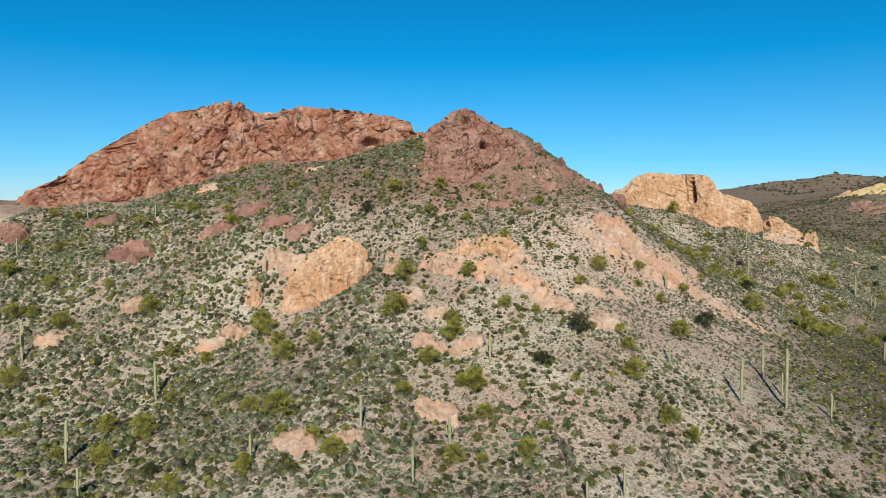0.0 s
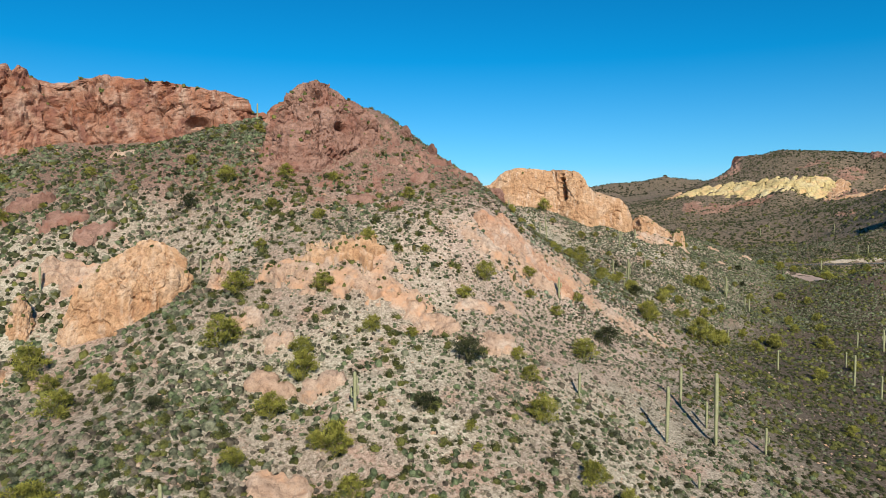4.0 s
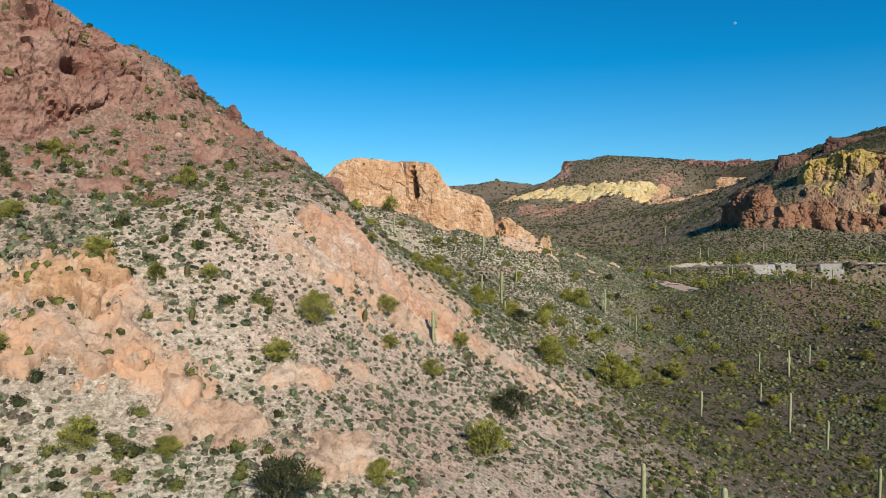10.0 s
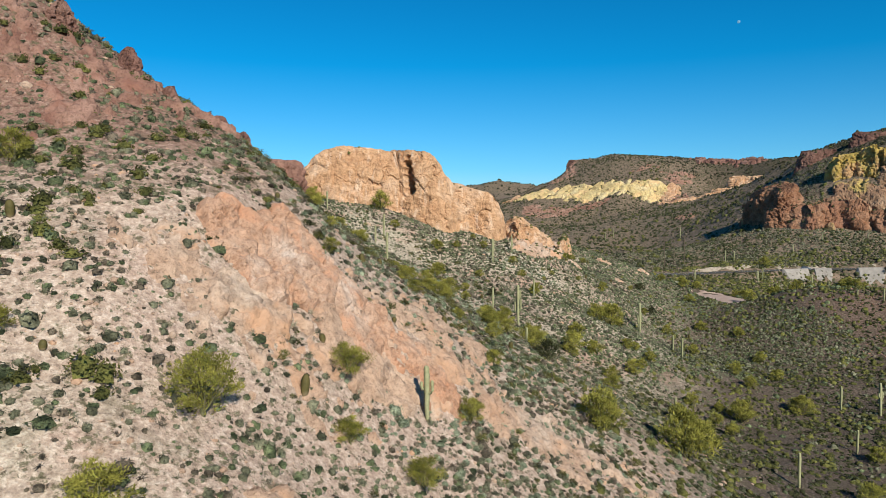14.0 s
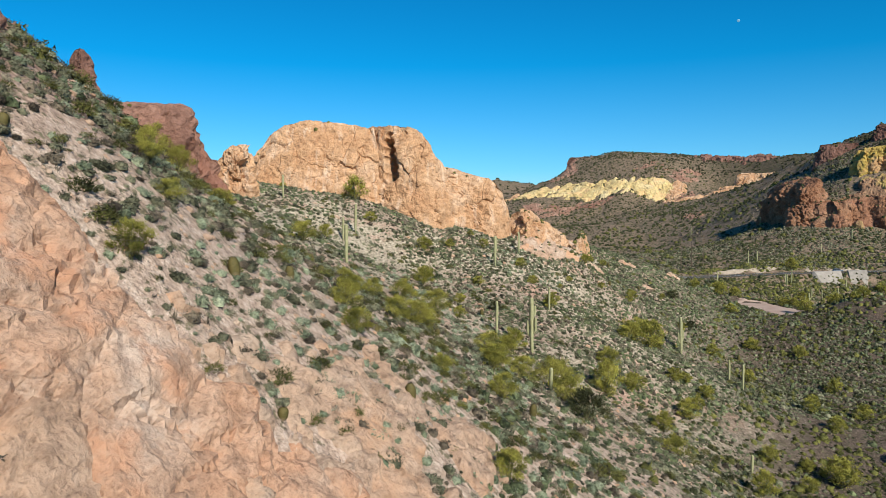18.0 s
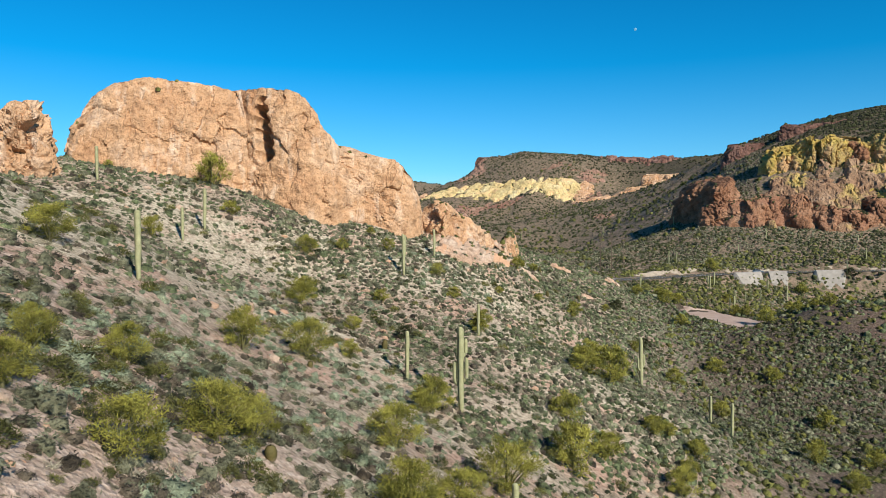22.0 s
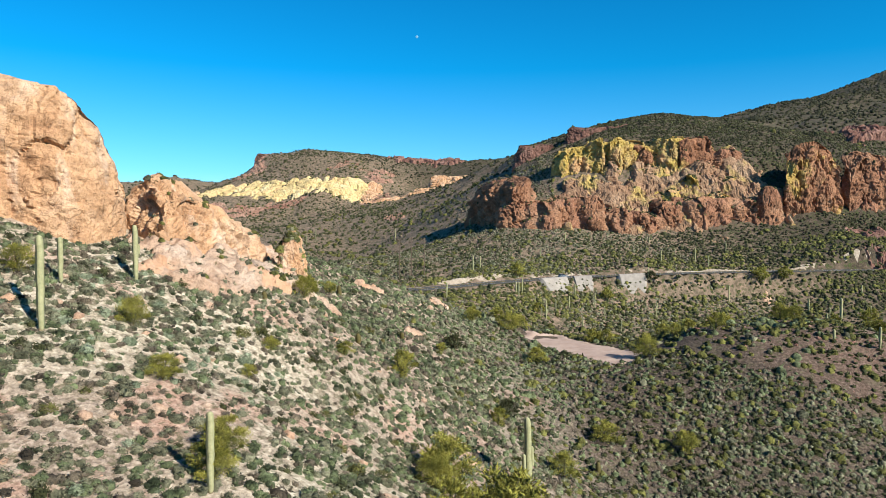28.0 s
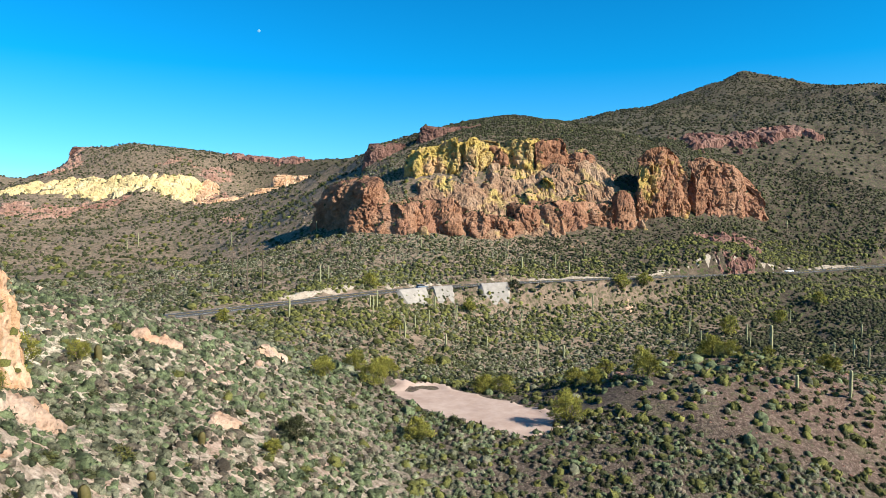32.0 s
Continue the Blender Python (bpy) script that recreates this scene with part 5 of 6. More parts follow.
def spread_tree(name, leaf, seed, sprays, label, fine=1.0):
    """A low desert tree about 1 m wide and high: short leaning limbs and an airy, uneven crown of fine twigs."""
    g = np.random.default_rng(seed)
    tree = tagged(new(name), label, "tree", "scattered desert trees")
    part("trunk", mesh_of("trunk", *tube([(0, 0, -0.08), (0.004, 0, 0.0), (0.01, 0.005, 0.1), (0.012, 0.006, 0.12)], [0.035, 0.03, 0.024, 0.012], 7), BARK, True), tree,
         "short greenish trunk")
    tips = []
    for k in range(14):
        a, lean = k * 2.4 + g.uniform(-0.3, 0.3), (k + 0.5) / 14
        end = np.array([math.cos(a) * 0.38 * lean ** 0.55, math.sin(a) * 0.38 * lean ** 0.55, 0.84 - 0.62 * lean ** 1.5 + g.uniform(-0.09, 0.09)])
        bend = end * [0.35, 0.35, 0.55] + g.normal(0, 0.03, 3)
        if k % 3 == 0:
            part("limb", mesh_of("limb", *tube([(0.005, 0.002, 0.02), bend * 0.5, bend, end], [0.02, 0.016, 0.011, 0.003], 5), BARK, True), tree)
        tips.append(end)
    v, t = [], []
    sizes = g.uniform(0.10, 0.19, 14)
    for i in range(sprays):
        q = g.integers(0, 14)
        o = g.normal(0, 1, 3)
        o /= np.linalg.norm(o)
        c = tips[q] * [1, 1, 0.92] + o * sizes[q] * [1.1, 1.1, 0.95] * g.uniform(0.1, 1.0) ** 0.6
        if g.uniform() < 0.25:
            c = tips[q] * g.uniform(0.25, 0.95) + g.normal(0, 0.06, 3)
        c[2] = max(c[2], 0.03)
        d = c / np.linalg.norm(c) * 0.7 + o * 0.4 + [0, 0, 0.25] + g.normal(0, 0.6, 3)
        d /= np.linalg.norm(d)
        s = np.cross(d, o + g.normal(0, 0.3, 3))
        s /= np.linalg.norm(s)
        L = g.uniform(0.025, 0.06) * fine
        o = len(v)
        v += [c - d * L * 0.6 + s * L * 0.24, c + d * L, c - d * L * 0.6 - s * L * 0.24]
        t.append((o, o + 1, o + 2))
    part("crown", mesh_of("crown", np.array(v), np.array(t), leaf, False), tree, "airy crown of fine twigs")
    return tree


def stand(ob, x, y, w, h, turn, lean=0.0):
    """Copy a thing built at unit size to (x, y) with the given width and height."""
    z = float(height(x, y)[0])
    return copy_thing(ob, pose(x, y, z, lean, 0, turn) @ Matrix.Diagonal((w, w, h, 1)))


verdes = [spread_tree("palo_verde", OLIVE, 500 + k, 2600, "airy yellow-green palo verde rooted in stony soil") for k in range(4)]
fine_verdes = [spread_tree("palo_verde", OLIVE, 510 + k, 6000, "airy yellow-green palo verde on the rosy gravel", 0.6) for k in range(2)]
darks = [spread_tree("ironwood", DARK_LEAF, 520 + k, 2200, "dense dark green desert tree on the slope") for k in range(2)]
VERDE_FACE = [(-26.6, 113.4, 7), (5.4, 120.5, 5.8), (-2.5, 128.1, 5), (-31.2, 138.1, 6.2), (-52.3, 121.6, 5.9), (-60.8, 126.1, 5.1), (-6.7, 119.9, 3.9), (-16.1, 101.8, 4.6), (12.9, 105.7, 4.5),
              (17.8, 125.6, 4.1), (26.3, 135.3, 5.7), (-25.8, 139.7, 4.1), (-9.7, 142.9, 6.9), (-8.5, 153.6, 5.9), (-56.9, 147, 3.6), (-48.8, 144, 3.7), (-19.6, 105.3, 3.4), (-32.5, 118.4, 4.2),
              (-55.5, 113.1, 4.8), (-38.5, 97.6, 3.8), (-28.5, 98.7, 3.5), (-85.5, 157.2, 6.3), (-67.1, 160.3, 6.2), (-86.5, 139.8, 6.3)]
VERDE_FLANK = [(-77.1, 134.2, 3.5), (-99.9, 163.2, 5.3), (-112, 181.1, 5.8), (-98.3, 176, 5.1), (7, 114.8, 4.1), (1.8, 139.8, 4.5), (5.6, 151.6, 4.4), (12.8, 143.4, 3.7), (-38.8, 150.7, 6.8),
              (-17.4, 131.1, 3.4), (-12.7, 188.9, 5.4), (-0.6, 186, 4.2), (2.6, 198.8, 4.4), (-20, 186.2, 4.8), (-56.7, 189.1, 5.5), (-72.6, 204.2, 4.9), (-34.7, 146.1, 3.8), (1.8, 135.1, 5.3),
              (29.6, 151.3, 3.6), (18.9, 142.3, 2.6), (24.4, 160, 2.6), (24, 176.7, 3.4)]
VERDE_SPUR = [(34.4, 125, 5.1), (36.9, 113.8, 4.4), (39.8, 110.2, 3.2), (34.9, 157.2, 5.1), (58.7, 156.2, 5.5), (92.3, 178.6, 7.5), (77.3, 175.8, 5.7),
    (49.8, 146.7, 5.7), (45.8, 164.7, 4.2), (35.2, 139, 3.2), (35.6, 133.8, 3.5), (49.5, 159.3, 3.5), (44.5, 160.1, 2.8), (57, 166.8, 3), (79.5, 177, 3.9),
    (100.8, 184.8, 6.6), (76.5, 198.7, 3), (91.6, 211.7, 5.5), (107.2, 221.9, 5.6), (59, 183.1, 2.3), (72.8, 191, 2.8), (86.2, 198.7, 4.5),
    (66.1, 187.2, 2), (70.2, 200.9, 3.1), (63.9, 198, 2), (49.5, 181.4, 1.7), (50.9, 192, 2.2), (48.7, 184.1, 1.6), (100.5, 202.4, 3.2), (83.7, 212.3, 4)]
VERDE_CREST = [(49, 186, 2.4), (53, 190, 2.0), (60, 188, 2.4), (66.7, 196.5, 2.6), (68, 205.4, 2.2), (71.8, 201.7, 2.3), (64.9, 203.4, 2.0), (78, 201, 3.2),
               (82, 203, 3.4), (86.3, 201.2, 4.4), (77.7, 221.8, 3.6), (47.7, 175.3, 2), (65, 177.1, 2.4), (84.6, 227.7, 4.6), (93.5, 224.9, 3)]
VERDE_BUTTE = [(130.1, 239.3, 6.9), (95.4, 226.5, 4.2), (119.8, 220.2, 3.7), (133.5, 206.7, 6.1), (149.9, 207.2, 6), (120.5, 174, 4.6), (141.9, 187.1, 3.9), (136.9, 249.4, 5.1), (128, 224.6, 3.4),
              (91.8, 281.2, 5.9), (126.9, 240.8, 4.3), (113.9, 230, 4), (113.5, 223.9, 3.5), (110.4, 214.7, 3.4), (126.6, 227.4, 2.9), (124.4, 222.8, 2.7), (95.9, 256.2, 3.9), (151.7, 224.6, 3.8),
              (148.8, 218.1, 3.6), (127.3, 212.7, 3.4)]
VERDE_BENCH = [(93.5, 251.4, 4.1), (103.4, 245.1, 2.6), (105.5, 254.7, 2.6), (91.4, 234.3, 2.3), (98, 247.3, 2.5), (156.7, 250.5, 3.3), (157, 242, 3.4), (138.8, 268.6, 3), (113.4, 267.4, 2.7),
              (155.6, 257.7, 2.5), (117.2, 255.6, 2.5), (106, 267.3, 2.3), (118.3, 261.5, 2.6), (141.6, 271.5, 3), (124.5, 257.4, 1.4), (138.4, 262.6, 2), (133.9, 248, 3.9), (129.2, 261.1, 1.8),
              (151.2, 284, 3.5)]
VERDE_VALLEY = [(170.5, 252.7, 4.1), (175.4, 245.1, 3.6), (194.1, 258.1, 4.4), (205.7, 251.9, 4.1), (191.3, 280.6, 4.1), (184.1, 270.7, 3.5), (196.7, 286.8, 3.8),
    (202.2, 285.9, 4), (205, 272.6, 3.5), (205.6, 258.3, 3), (408.9, 260.2, 9.5), (293.7, 327.9, 4.4), (184.6, 283.1, 3.3), (269.8, 381, 5.1),
    (349, 383.2, 7.8), (420.8, 303.6, 9.6), (429.3, 295.9, 8.7), (437.7, 243.5, 7.3), (458.7, 229, 7.7), (385.2, 338.3, 6.3), (364.2, 348.4, 6.9),
    (320.5, 354.8, 6)]
spots = VERDE_FACE + VERDE_FLANK + VERDE_SPUR + VERDE_CREST + VERDE_BUTTE + VERDE_BENCH + VERDE_VALLEY
x, y = spread(-130, 235, 100, 300, 0.0035, 30, 61)
k = in_sight(x, y) & ~((x > 25) & (x < 95) & (y < 215))
spots += [(a, b, 1.6 + 2.6 * float(r)) for a, b, r in zip(x[k], y[k], rng.uniform(0, 1, k.sum()))][:110]
for i, (x, y, w) in enumerate(spots):
    dark = lattice(np.int64(i), np.int64(4), np.int64(2), 9) < 0.07
    src = darks[i % 2] if dark else fine_verdes[i % 2] if line_gap(x, y, NEAR_CAMERA_LINE) < 20 else verdes[i % 4]
    stand(src, x, y, w * 1.02, w * 1.0 * (0.68 + 0.25 * lattice(np.int64(i), np.int64(1), np.int64(2), 8)), (i * 77) % 360)
for ob in verdes + fine_verdes + darks:
    for o in (*ob.children, ob):
        bpy.data.objects.remove(o)
x, y = spread(236, 620, 170, 520, 0.004, 30, 63)
VERDE_FAR = leaf_material("palo_verde_leaves", (0.075, 0.078, 0.02), (0.20, 0.19, 0.055), 0.3)
far_tree = [dome_bush(540 + k, 14, 0.24, 3, 5, core=0.8) for k in range(5)]
k = ~hillside(x, y) | (rng.uniform(0, 1, len(x)) < 0.3)
scatter("palo_verde_grove", far_tree, x[k], y[k], rng.uniform(2.2, 4.8, k.sum()), VERDE_FAR, "yellow-green palo verdes dotting the far slopes", "tree")
x, y = spread(236, 900, 300, 900, 0.0014, 60, 64)
k = ((x > 620) | (y > 520)) & ~hillside(x, y)
scatter("palo_verde_grove", far_tree, x[k], y[k], rng.uniform(3, 6, k.sum()), VERDE_FAR, "yellow-green desert trees in the distant valley", "tree")


def cactus_skin(name, a, b):
    m, n, l, s = shader(name, 0.7)
    p = n.new("ShaderNodeTexCoord").outputs["Object"]
    f = noise_tex(n, l, p, 2.5, 6, 0.7)
    c = ramp(n, l, f, [(0.3, a), (0.7, b)])
    g = n.new("ShaderNodeSeparateXYZ")
    l.new(p, g.inputs[0])
    scar = n.new("ShaderNodeMath")
    scar.operation = "MULTIPLY_ADD"
    scar.inputs[1].default_value = 0.5
    l.new(f, scar.inputs[0])
    l.new(g.outputs["Z"], scar.inputs[2])
    c = mix(n, l, ramp(n, l, scar.outputs[0], [(0.28, (1, 1, 1)), (0.45, (0, 0, 0))]), c, (0.16, 0.12, 0.07))
    l.new(c, s.inputs["Base Color"])
    return m


SAGUARO = cactus_skin("saguaro_skin", (0.215, 0.21, 0.11), (0.37, 0.355, 0.205))
BARREL = cactus_skin("barrel_skin", (0.055, 0.05, 0.016), (0.13, 0.10, 0.035))


def ribbed(points, radii, ribs=11, depth=0.26):
    v, f = tube(points, radii, ribs * 2)
    g = v.reshape(ribs * 2, len(points), 3)
    c = np.asarray(points, float)[None]
    g[1::2] = c + (g[1::2] - c) * (1 - depth)
    return g.reshape(-1, 3), f


def column(z0, z1, r):
    """A saguaro's stem from z0 to z1, narrow at the foot, round at the top."""
    n = 13
    z = np.concatenate([np.linspace(z0, z1 - r, n - 4), z1 - r + r * np.sin(np.array([0.5, 0.95, 1.3, 1.57]))])
    t = (z - z0) / (z1 - z0)
    rad = r * (0.72 + 0.38 * np.sin(np.clip(t * 1.25, 0, 1.2) * math.pi * 0.6))
    rad[-4:] = rad[-5] * np.cos(np.array([0.5, 0.95, 1.3, 1.555]))
    return ribbed([(0.02 * math.sin(q * 3), 0.02 * math.cos(q * 2), q) for q in z], rad)


def saguaro(arms, seed):
    """A saguaro 6 m tall with arms of (height, turn, reach, rise)."""
    ob = tagged(new("saguaro"), "tall pale green ribbed saguaro " + ("without arms" if not arms else "with one upturned arm" if len(arms) == 1 else "with %s upturned arms" % {2: "two", 3: "three", 4: "four"}[len(arms)])
                + " on the slope", "cactus", "saguaros on the slopes")
    part("trunk", mesh_of("trunk", *column(-0.3, 6, 0.26 if len(arms) < 2 else 0.29), SAGUARO, True), ob)
    for h, turn, reach, rise in arms:
        a = radians(turn)
        k = np.linspace(0, 1, 6)
        bend = [(math.cos(a) * reach * math.sin(q * 1.57), math.sin(a) * reach * math.sin(q * 1.57), h + reach * 0.75 * (1 - math.cos(q * 1.57))) for q in k]
        top = h + reach * 0.75 + rise
        up = [(math.cos(a) * reach, math.sin(a) * reach, z) for z in np.linspace(h + reach * 0.75, top, 5)[1:]]
        tip = [(up[-1][0], up[-1][1], top + 0.17 * s) for s in (0.55, 0.9, 1.0)]
        pts = bend + up + tip
        rad = [0.11, 0.14, 0.16, 0.17, 0.175, 0.18] + [0.18] * 4 + [0.14, 0.07, 0.004]
        part("arm", mesh_of("arm", *ribbed(pts, rad, 9), SAGUARO, True), ob)
    return ob


forms = [saguaro([], 1), saguaro([(2.6, 20, 0.55, 0.8)], 2), saguaro([(2.9, 10, 0.6, 0.9), (3.3, 195, 0.55, 0.35)], 3),
         saguaro([(1.9, 170, 0.6, 1.0), (2.2, 350, 0.55, 1.1), (3.9, 40, 0.5, 0.7)], 4),
         saguaro([(2.4, 0, 0.7, 1.2), (2.6, 95, 0.6, 1.5), (2.3, 185, 0.7, 1.0), (3.0, 280, 0.6, 0.8)], 5)]
SAGUARO_FACE = [(-89.3, 148.5, 9, 3), (-55.4, 134.8, 7.9, 1), (-62.8, 116, 7.5, 2), (-54.1, 103, 4.5, 3), (-28.2, 102.2, 4, 0), (-12.7, 108.3, 5.3, 0),
    (1.1, 109.7, 4.6, 4), (-4.2, 99.1, 5.1, 0), (8.5, 126.1, 5.1, 3), (-42.3, 167.6, 4.4, 0), (54.2, 126.8, 8.4, 0), (63.3, 138.4, 6.5, 0),
    (62.9, 127.8, 11.1, 0), (64.5, 132.8, 4.3, 0), (43.3, 133.6, 3.8, 0), (25.3, 96.6, 3.9, 1), (19.9, 95.6, 2.6, 0), (70.3, 126.2, 4.1, 1),
    (53.2, 116.7, 1.7, 0), (52.5, 165.5, 4.3, 2), (-84.1, 206.2, 3.6, 0), (-15.4, 165.2, 2.9, 0), (-115.8, 191.3, 4.6, 0), (-110, 218.2, 3.5, 0),
    (71.9, 224.8, 4.5, 0), (58.6, 225, 2.4, 0), (-8.2, 227, 4.6, 0)]
SAGUARO_SPUR = [(129.1, 165.5, 5.4, 0), (115.8, 147.8, 6.2, 0), (128.5, 172.7, 7.5, 0), (141.2, 229.4, 4.3, 0), (98.7, 227.2, 7.6, 3), (145.3, 247.4, 7.2, 3),
    (113.2, 179.3, 4.8, 0), (160.1, 206.2, 4.7, 0), (163.6, 200.6, 6.4, 2), (179, 206.6, 5, 0), (142.7, 191.1, 4.1, 0), (114, 245.6, 3.9, 0),
    (96.7, 233.2, 4.6, 0), (82.8, 260.3, 3.9, 0), (86.4, 264.7, 5.1, 0), (85.6, 203.5, 2.6, 0), (75.5, 272.1, 4.2, 0), (121.6, 267.5, 4.3, 1),
    (120.7, 209.9, 2.6, 0), (142.6, 233.5, 3.6, 0), (112.3, 260.8, 5.7, 0), (115.6, 266.1, 3.1, 0)]
SAGUARO_VALLEY = [(290.5, 374.4, 6, 2), (345.4, 314.3, 6.6, 3), (234.1, 239.7, 4.4, 0), (211.7, 230.9, 3.1, 0), (209, 236.2, 1.6, 0), (408.6, 274.1, 5.5, 0),
    (387.2, 267.6, 5.1, 0), (415.4, 260.8, 7.7, 1), (384.3, 251.3, 4.9, 0), (422.5, 215.8, 5.2, 0), (330.4, 352.9, 4.8, 0), (325.3, 354.2, 4.7, 0),
    (353, 348.3, 6.8, 0), (351.2, 342.9, 4.5, 0), (341.4, 331.1, 4.8, 0), (369.4, 329.2, 6.4, 2), (343.2, 354.3, 4.6, 0), (382.9, 392, 4.9, 0),
    (430.8, 470.5, 6.1, 0), (384.8, 339.3, 4.5, 0), (538.2, 309.5, 3.9, 0), (463.3, 648.7, 9.9, 0), (450.1, 643.8, 7.7, 0), (459.6, 558.9, 9, 0)]
for i, (x, y, h, k) in enumerate(SAGUARO_FACE + SAGUARO_SPUR + SAGUARO_VALLEY):
    w = 0.88 * max(0.75, min(1.3, (h / 6) ** 0.5))
    stand(forms[k], x, y, w, h / 6, (i * 53) % 90 - 30 - 40, 1.5 * math.sin(i * 2.1))
x, y = spread(240, 560, 180, 420, 0.0022, 40, 66)
k = rng.uniform(0, 1, len(x)) < 0.35
for i, (a, b) in enumerate(list(zip(x[k], y[k]))[:45]):
    h = 3.5 + 3.5 * lattice(np.int64(i), np.int64(5), np.int64(5), 3)
    stand(forms[(0, 0, 1, 0, 2)[i % 5]], a, b, 0.95, float(h) / 6, i * 61 % 360)
for ob in forms:
    for o in (*ob.children, ob):
        bpy.data.objects.remove(o)


def barrel():
    """A barrel cactus one metre tall with a golden spiny crown."""
    ob = tagged(new("barrel_cactus"), "squat ribbed golden-green barrel cactus among stones", "cactus", "barrel cacti")
    z = np.array([-0.1, 0.05, 0.2, 0.4, 0.6, 0.78, 0.9, 0.97])
    r = np.array([0.2, 0.25, 0.285, 0.3, 0.295, 0.255, 0.18, 0.1])
    part("body", mesh_of("body", *ribbed([(0, 0, q) for q in z], r, 15, 0.16), BARREL, True), ob)
    g = np.random.default_rng(3)
    v, t = [], []
    for i in range(60):
        a, e = g.uniform(0, math.tau), g.uniform(0.6, 1.4)
        c = np.array([math.cos(a) * math.cos(e) * 0.26, math.sin(a) * math.cos(e) * 0.26, 0.72 + 0.27 * math.sin(e)])
        d = np.array([math.cos(a) * 0.5, math.sin(a) * 0.5, 0.6]) + g.normal(0, 0.2, 3)
        s = np.cross(d, [0, 0, 1]) * 0.018
        o = len(v)
        v += [c - s, c + s, c + d * 0.09]
        t.append((o, o + 1, o + 2))
    part("spine_crown", mesh_of("spine_crown", np.array(v), np.array(t), DRY, False), ob, "straw-coloured spines round the top")
    return ob


keg = barrel()
for i, (x, y, h) in enumerate([(24.6, 167.9, 1.2), (22.2, 160, 1.3), (22.1, 155.4, 1.2), (41.8, 161.5, 1.6), (26.9, 159.3, 0.6), (44.3, 165.9, 0.7), (52.1, 179.6, 1),
    (56, 185.4, 0.8), (60.3, 178.7, 1.1), (75, 190.4, 1.1), (52.7, 173, 0.5), (43.5, 177.2, 0.6), (52.5, 188.8, 0.5), (59.8, 192.7, 0.8), (61.2, 186, 0.5),
    (63.5, 190.4, 0.4), (72, 200.4, 0.6), (62.6, 205.6, 1.1), (98.4, 240.8, 1.3), (83.5, 224.7, 0.5), (89.4, 228.7, 0.5), (164.1, 250.5, 1.6),
    (158.9, 285.8, 1.7), (132.7, 266.6, 0.8), (142.8, 265.4, 1.1), (148.3, 267.5, 0.8), (157.2, 273, 1)]):
    stand(keg, x, y, min(1.0, 0.5 + 0.4 * h), max(h * 0.9, 0.45), i * 41 % 360, 7)
for o in (*keg.children, keg):
    bpy.data.objects.remove(o)

# ---- poles, cars and roadworks ----
OLD_WOOD = plain_material("weathered_pole_wood", (0.06, 0.042, 0.03), (0.13, 0.095, 0.07), 3)
GLASSY = plain_material("brown_insulator", (0.10, 0.05, 0.03), (0.16, 0.09, 0.06), 8, 0.25)
for x, y, up in ((303.5, 409.5, 16.3), (308.5, 407.5, 16.6), (313, 404.5, 16.0)):
    ob = tagged(new("utility_pole"), "weathered brown wooden utility pole with crossarms beyond the road", "utility pole", "row of utility poles")
    ob.location = (x, y, float(height(x, y)[0]))
    part("pole", mesh_of("pole", *tube([(0, 0, -1), (0, 0, 6), (0, 0, up - 0.02), (0, 0, up)], [0.24, 0.2, 0.15, 0.01], 10), OLD_WOOD, True), ob)
    for z in (up - 0.7, up - 2.2):
        arm = part("crossarm", mesh_of("crossarm", *tube([(-1.3, 0.17, z), (-1.29, 0.17, z), (1.29, 0.17, z), (1.3, 0.17, z)], [0.01, 0.1, 0.1, 0.01], 4), OLD_WOOD, False), ob)
        for q in (-1.1, 0.6, 1.1):
            part("insulator", mesh_of("insulator", *tube([(q, 0.17, z + 0.05), (q, 0.17, z + 0.15), (q, 0.17, z + 0.28), (q, 0.17, z + 0.3)], [0.05, 0.09, 0.06, 0.005], 7), GLASSY, True), arm)

CONCRETE = plain_material("pale_concrete", (0.23, 0.20, 0.175), (0.34, 0.30, 0.265), 0.6, 0.9)
PALE_ROCK = rock_material("pale_road_cut", [(0.36, 0.28, 0.21), (0.46, 0.38, 0.30), (0.52, 0.45, 0.37)])


def road_spot(x):
    """The road's centre and its side direction (towards the wash) where it passes x."""
    p, side = road_line(400)
    i = int(np.argmin(np.abs(p[:, 0] - x)))
    s = side[i] if side[i][0] * -0.4 + side[i][1] * -0.9 > 0 else -side[i]
    return p[i], s


for x, wide, deep in ((354, 15, 5), (368, 9, 4.5), (384, 13, 4.5)):
    p, s = road_spot(x)
    t = np.array([-s[1], s[0]])
    o, q = (w.ravel() for w in np.meshgrid(np.linspace(4.7, 5.2 + deep, 12), np.linspace(-0.5, 0.5, 14), indexing="ij"))
    ax, ay = p[0] + s[0] * o + t[0] * q * wide * (1.1 - 0.05 * (o - 4.4)), p[1] + s[1] * o + t[1] * q * wide * (1.1 - 0.05 * (o - 4.4))
    az = height(ax, ay) + 1.1
    rim = (o < 4.75) | (o > 5.15 + deep) | (np.abs(q) > 0.49)
    az = np.where(rim, az - 2.4, az)
    tagged(new("concrete_apron", mesh_of("concrete_apron", np.stack([ax, ay, az], -1), grid_faces(12, 14), CONCRETE, False)), "sloping pale concrete apron below the road's edge", "apron",
           "aprons below the road")


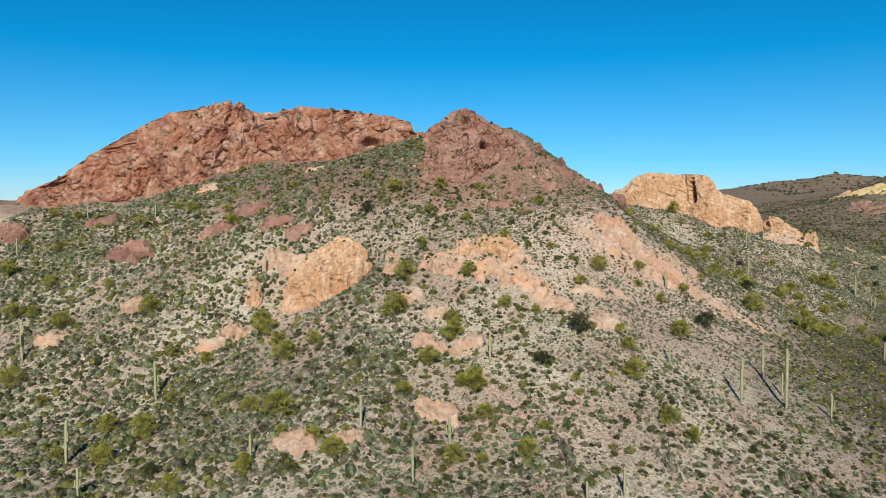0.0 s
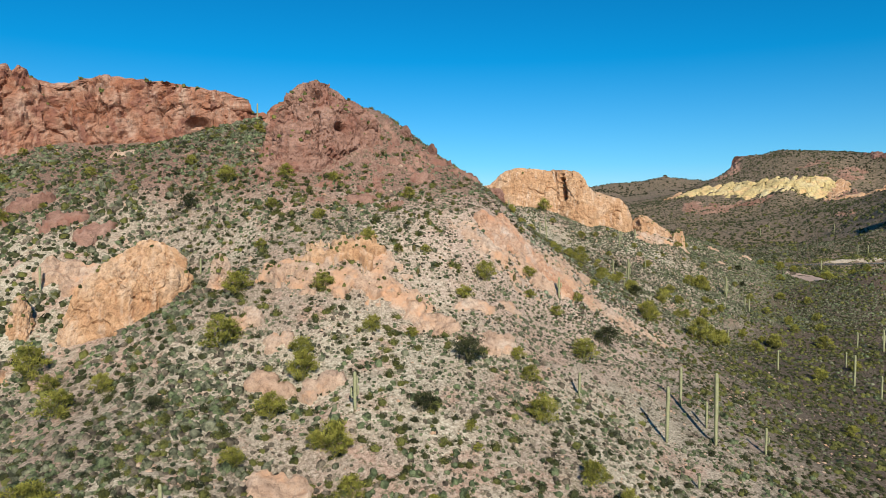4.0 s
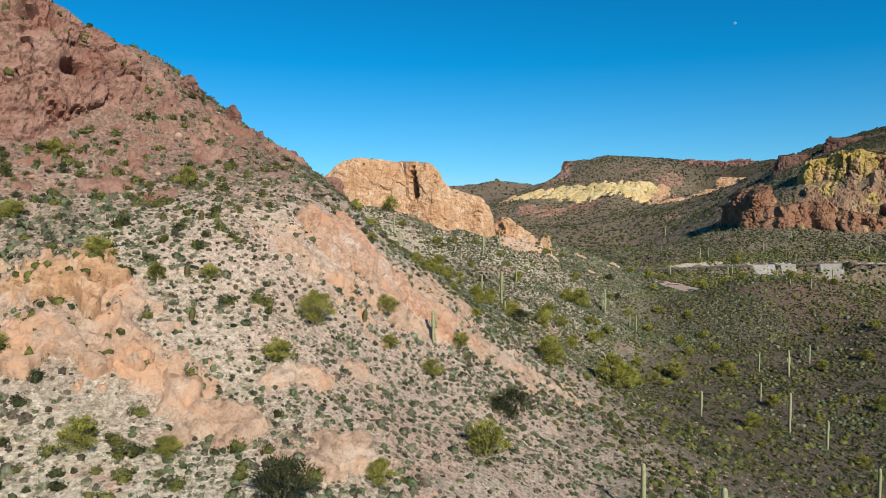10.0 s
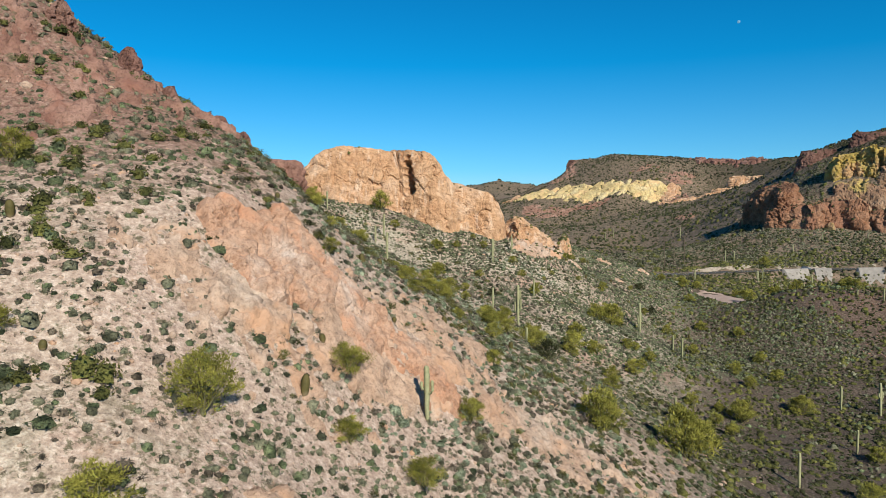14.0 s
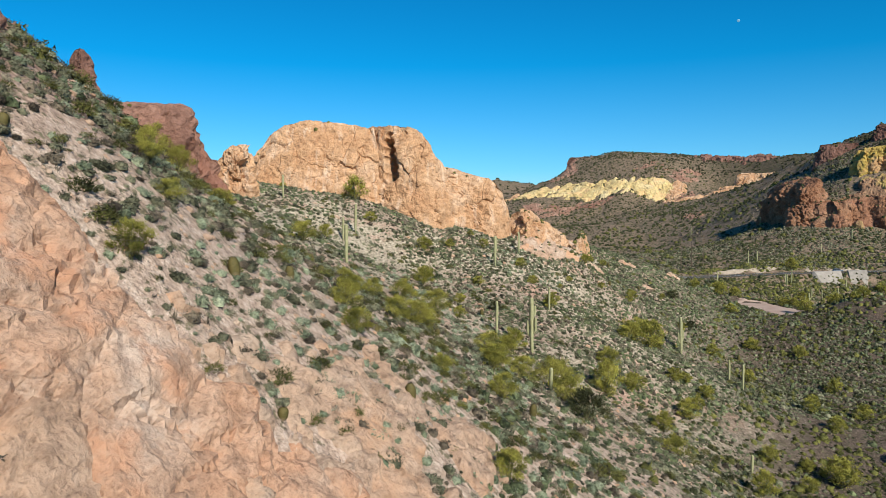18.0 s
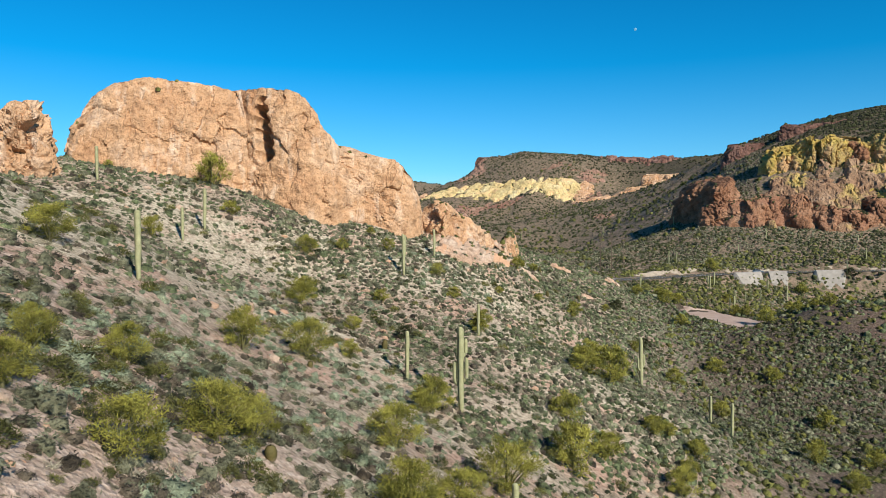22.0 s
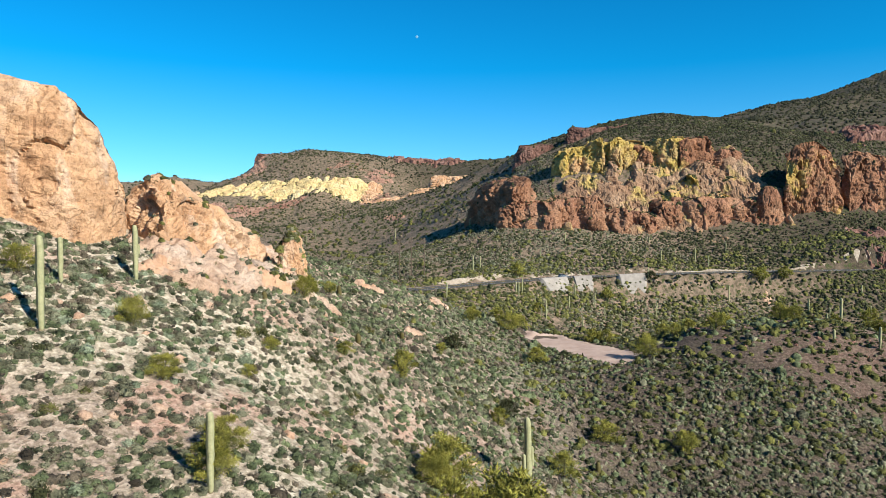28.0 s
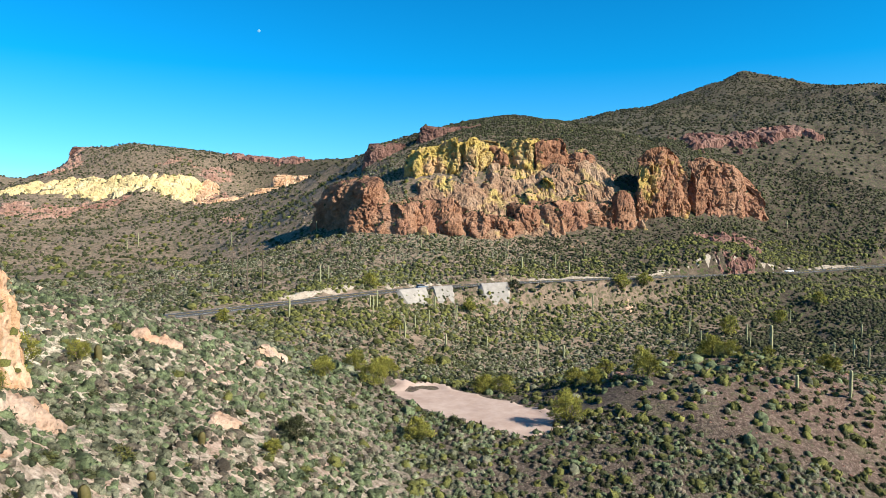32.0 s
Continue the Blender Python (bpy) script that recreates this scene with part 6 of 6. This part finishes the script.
def road_bank(x0, x1, high, deep, seed):
    """A blasted bank on the uphill side of the road from x0 to x1."""
    p, side = road_line(1400)
    k = (p[:, 0] > x0) & (p[:, 0] < x1)
    p, side = p[k], side[k]
    up = np.where((side[:, :1] * -0.4 + side[:, 1:] * -0.9) > 0, -side, side)
    u = np.linspace(0, 1, len(p))[:, None]
    o = np.linspace(0, 1, 14)[None]
    ends = np.sqrt(np.clip(np.minimum(u, 1 - u) * 8, 0, 1)) * (0.65 + 0.5 * fbm(u * (x1 - x0) / 12, 0, 0, 3, seed))
    out = 5.4 + deep * o + 0.5 * fbm(u * (x1 - x0) / 4, o * 2, 0, 3, seed + 1)
    rise = high * ends * smooth(0, 0.55, o) * (1 - 0.35 * smooth(0.7, 1.0, o)) + 0.35 * fbm(u * (x1 - x0) / 2, o * 4, 0, 3, seed + 2) * smooth(0, 0.2, o)
    x, y = p[:, :1] + up[:, :1] * out, p[:, 1:2] + up[:, 1:] * out
    base = height(x.ravel(), y.ravel()).reshape(x.shape)
    z = np.maximum(p[:, 2:] - 0.3 + rise, base + 0.1 * ends - 0.6 * (1 - ends))
    z = np.where(o > 0.99, base - 0.5, np.where(o < 0.01, p[:, 2:] - 0.6, z))
    return tagged(new("road_cut", mesh_of("road_cut", np.stack([x, y, z], -1).reshape(-1, 3), grid_faces(len(p), 14), PALE_ROCK, False)), "pale blasted rock bank beside the road", "rock bank")


for x0, x1, high, deep, seed in ((298, 372, 2.2, 4.5, 90), (380, 428, 1.0, 2.2, 94), (436, 535, 1.5, 2.8, 96)):
    road_bank(x0, x1, high, deep, seed)

RUBBER = plain_material("tyre_rubber", (0.02, 0.02, 0.02), (0.03, 0.03, 0.03), 6)
WINDOW = plain_material("dark_car_glass", (0.02, 0.025, 0.03), (0.03, 0.035, 0.04), 1, 0.08)
LAMP_GLASS = plain_material("car_lamp_glass", (0.5, 0.5, 0.48), (0.6, 0.6, 0.58), 1, 0.15)
STEEL = plain_material("wheel_steel", (0.35, 0.35, 0.36), (0.5, 0.5, 0.5), 4, 0.35, 0.8)


def loft(name, sections, material):
    """A car body or cabin: rounded cross sections (x, half width, low, high) joined along x."""
    g = []
    for x, w, lo, hi in sections:
        m = (lo + hi) / 2
        g.append([(x, -w * 0.9, lo), (x, -w, m * 0.6 + lo * 0.4), (x, -w, m * 0.6 + hi * 0.4), (x, -w * 0.86, hi), (x, w * 0.86, hi), (x, w, m * 0.6 + hi * 0.4),
                  (x, w, m * 0.6 + lo * 0.4), (x, w * 0.9, lo)])
    g = np.array(g).transpose(1, 0, 2)
    v, f = g.reshape(-1, 3), grid_faces(8, len(sections), True)
    ends = np.array([[k * len(sections) for k in (0, 1, 6, 7)], [k * len(sections) for k in (1, 2, 5, 6)], [k * len(sections) for k in (2, 3, 4, 5)]])
    return mesh_of(name, v, np.vstack([f, ends[:, ::-1], ends + len(sections) - 1]), material, False)


def car(x, colour, label, back):
    p, s = road_spot(x)
    t = np.array([-s[1], s[0]]) * back
    ob = tagged(new("car"), label, "car", "cars on the road")
    ob.matrix_world = pose(*(p[:2] + s * 1.8 * back), p[2] + 0.06, 0, 0, math.degrees(math.atan2(t[1], t[0])))
    paint = plain_material("car_paint", colour, tuple(c * 1.1 for c in colour), 1, 0.3, 0.2)
    body = part("body", loft("body", [(-2.35, 0.7, 0.45, 0.8), (-2.2, 0.88, 0.3, 0.95), (-1.2, 0.92, 0.25, 1.0), (0.9, 0.92, 0.25, 1.0), (1.9, 0.9, 0.28, 0.9), (2.35, 0.75, 0.4, 0.72)], paint), ob)
    part("cabin", loft("cabin", [(-2.0, 0.7, 0.95, 1.0), (-1.6, 0.74, 0.95, 1.55), (-0.2, 0.74, 0.95, 1.62), (0.5, 0.72, 0.95, 1.5), (1.2, 0.7, 0.9, 1.0)], WINDOW), ob, "dark glazed cabin")
    part("roof", loft("roof", [(-1.62, 0.7, 1.54, 1.60), (-0.2, 0.72, 1.6, 1.67), (0.5, 0.68, 1.48, 1.54)], paint), ob)
    for a in (-1.4, 1.4):
        for b in (-0.84, 0.84):
            w = part("wheel", mesh_of("wheel", *tube([(a, b - 0.11, 0.33), (a, b - 0.1, 0.33), (a, b + 0.1, 0.33), (a, b + 0.11, 0.33)], [0.2, 0.33, 0.33, 0.2], 18), RUBBER, True), ob, "black tyre")
            part("rim", mesh_of("rim", *tube([(a, b - 0.13, 0.33), (a, b - 0.125, 0.33), (a, b + 0.125, 0.33), (a, b + 0.13, 0.33)], [0.01, 0.2, 0.2, 0.01], 14), STEEL, True), w, "steel rim")
    for b in (-0.6, 0.6):
        part("headlight", mesh_of("headlight", *tube([(2.2, b, 0.66), (2.25, b, 0.66), (2.36, b, 0.66), (2.37, b, 0.66)], [0.05, 0.12, 0.1, 0.01], 10), LAMP_GLASS, True), ob)
    return ob


car(362, (0.10, 0.13, 0.17), "grey-blue saloon car on the two-lane road", 1)
car(499, (0.75, 0.75, 0.74), "white car farther along the two-lane road", -1)

# ---- dirt lot and moon ----
DIRT = plain_material("pale_bare_dirt", (0.33, 0.225, 0.18), (0.46, 0.34, 0.28), 0.5, 0.95, 0.0, 0.1)
lx, ly = (a.ravel() for a in np.meshgrid(np.linspace(185, 210, 60), np.linspace(254, 291, 90), indexing="ij"))
inside = lot_at(lx, ly) > 0.12
lz = height(lx, ly) + np.where(inside, 0.07, -0.4)
tagged(new("dirt_lot", mesh_of("dirt_lot", np.stack([lx, ly, lz], -1), grid_faces(60, 90), DIRT)), "bare pinkish dirt turnout at the foot of the spur", "dirt lot", kind="structure")


def moon_face():
    """The moon's face, faint against the day sky; added emission stands in for sunlight on it."""
    m, n, l, b = shader("moon_emission", 1.0)
    f = noise_tex(n, l, n.new("ShaderNodeTexCoord").outputs["Object"], 0.06, 4, 0.6)
    b.inputs["Base Color"].default_value = (0.05, 0.1, 0.15, 1)
    l.new(ramp(n, l, f, [(0.35, (0.10, 0.38, 0.62)), (0.6, (0.22, 0.48, 0.70))]), b.inputs["Emission Color"])
    b.inputs["Emission Strength"].default_value = 0.55
    return m


bm = bmesh.new()
bmesh.ops.create_icosphere(bm, subdivisions=4, radius=8.5)
me = bpy.data.meshes.new("moon")
bm.to_mesh(me)
bm.free()
me.materials.append(moon_face())
for q in me.polygons:
    q.use_smooth = True
moon = tagged(new("moon", me), "pale daytime moon in a deep blue sky", "moon", kind="structure")
moon.location = Vector((90, 200, 43)) + Vector((0.7727, 0.6865, 0.2815)).normalized() * 4450
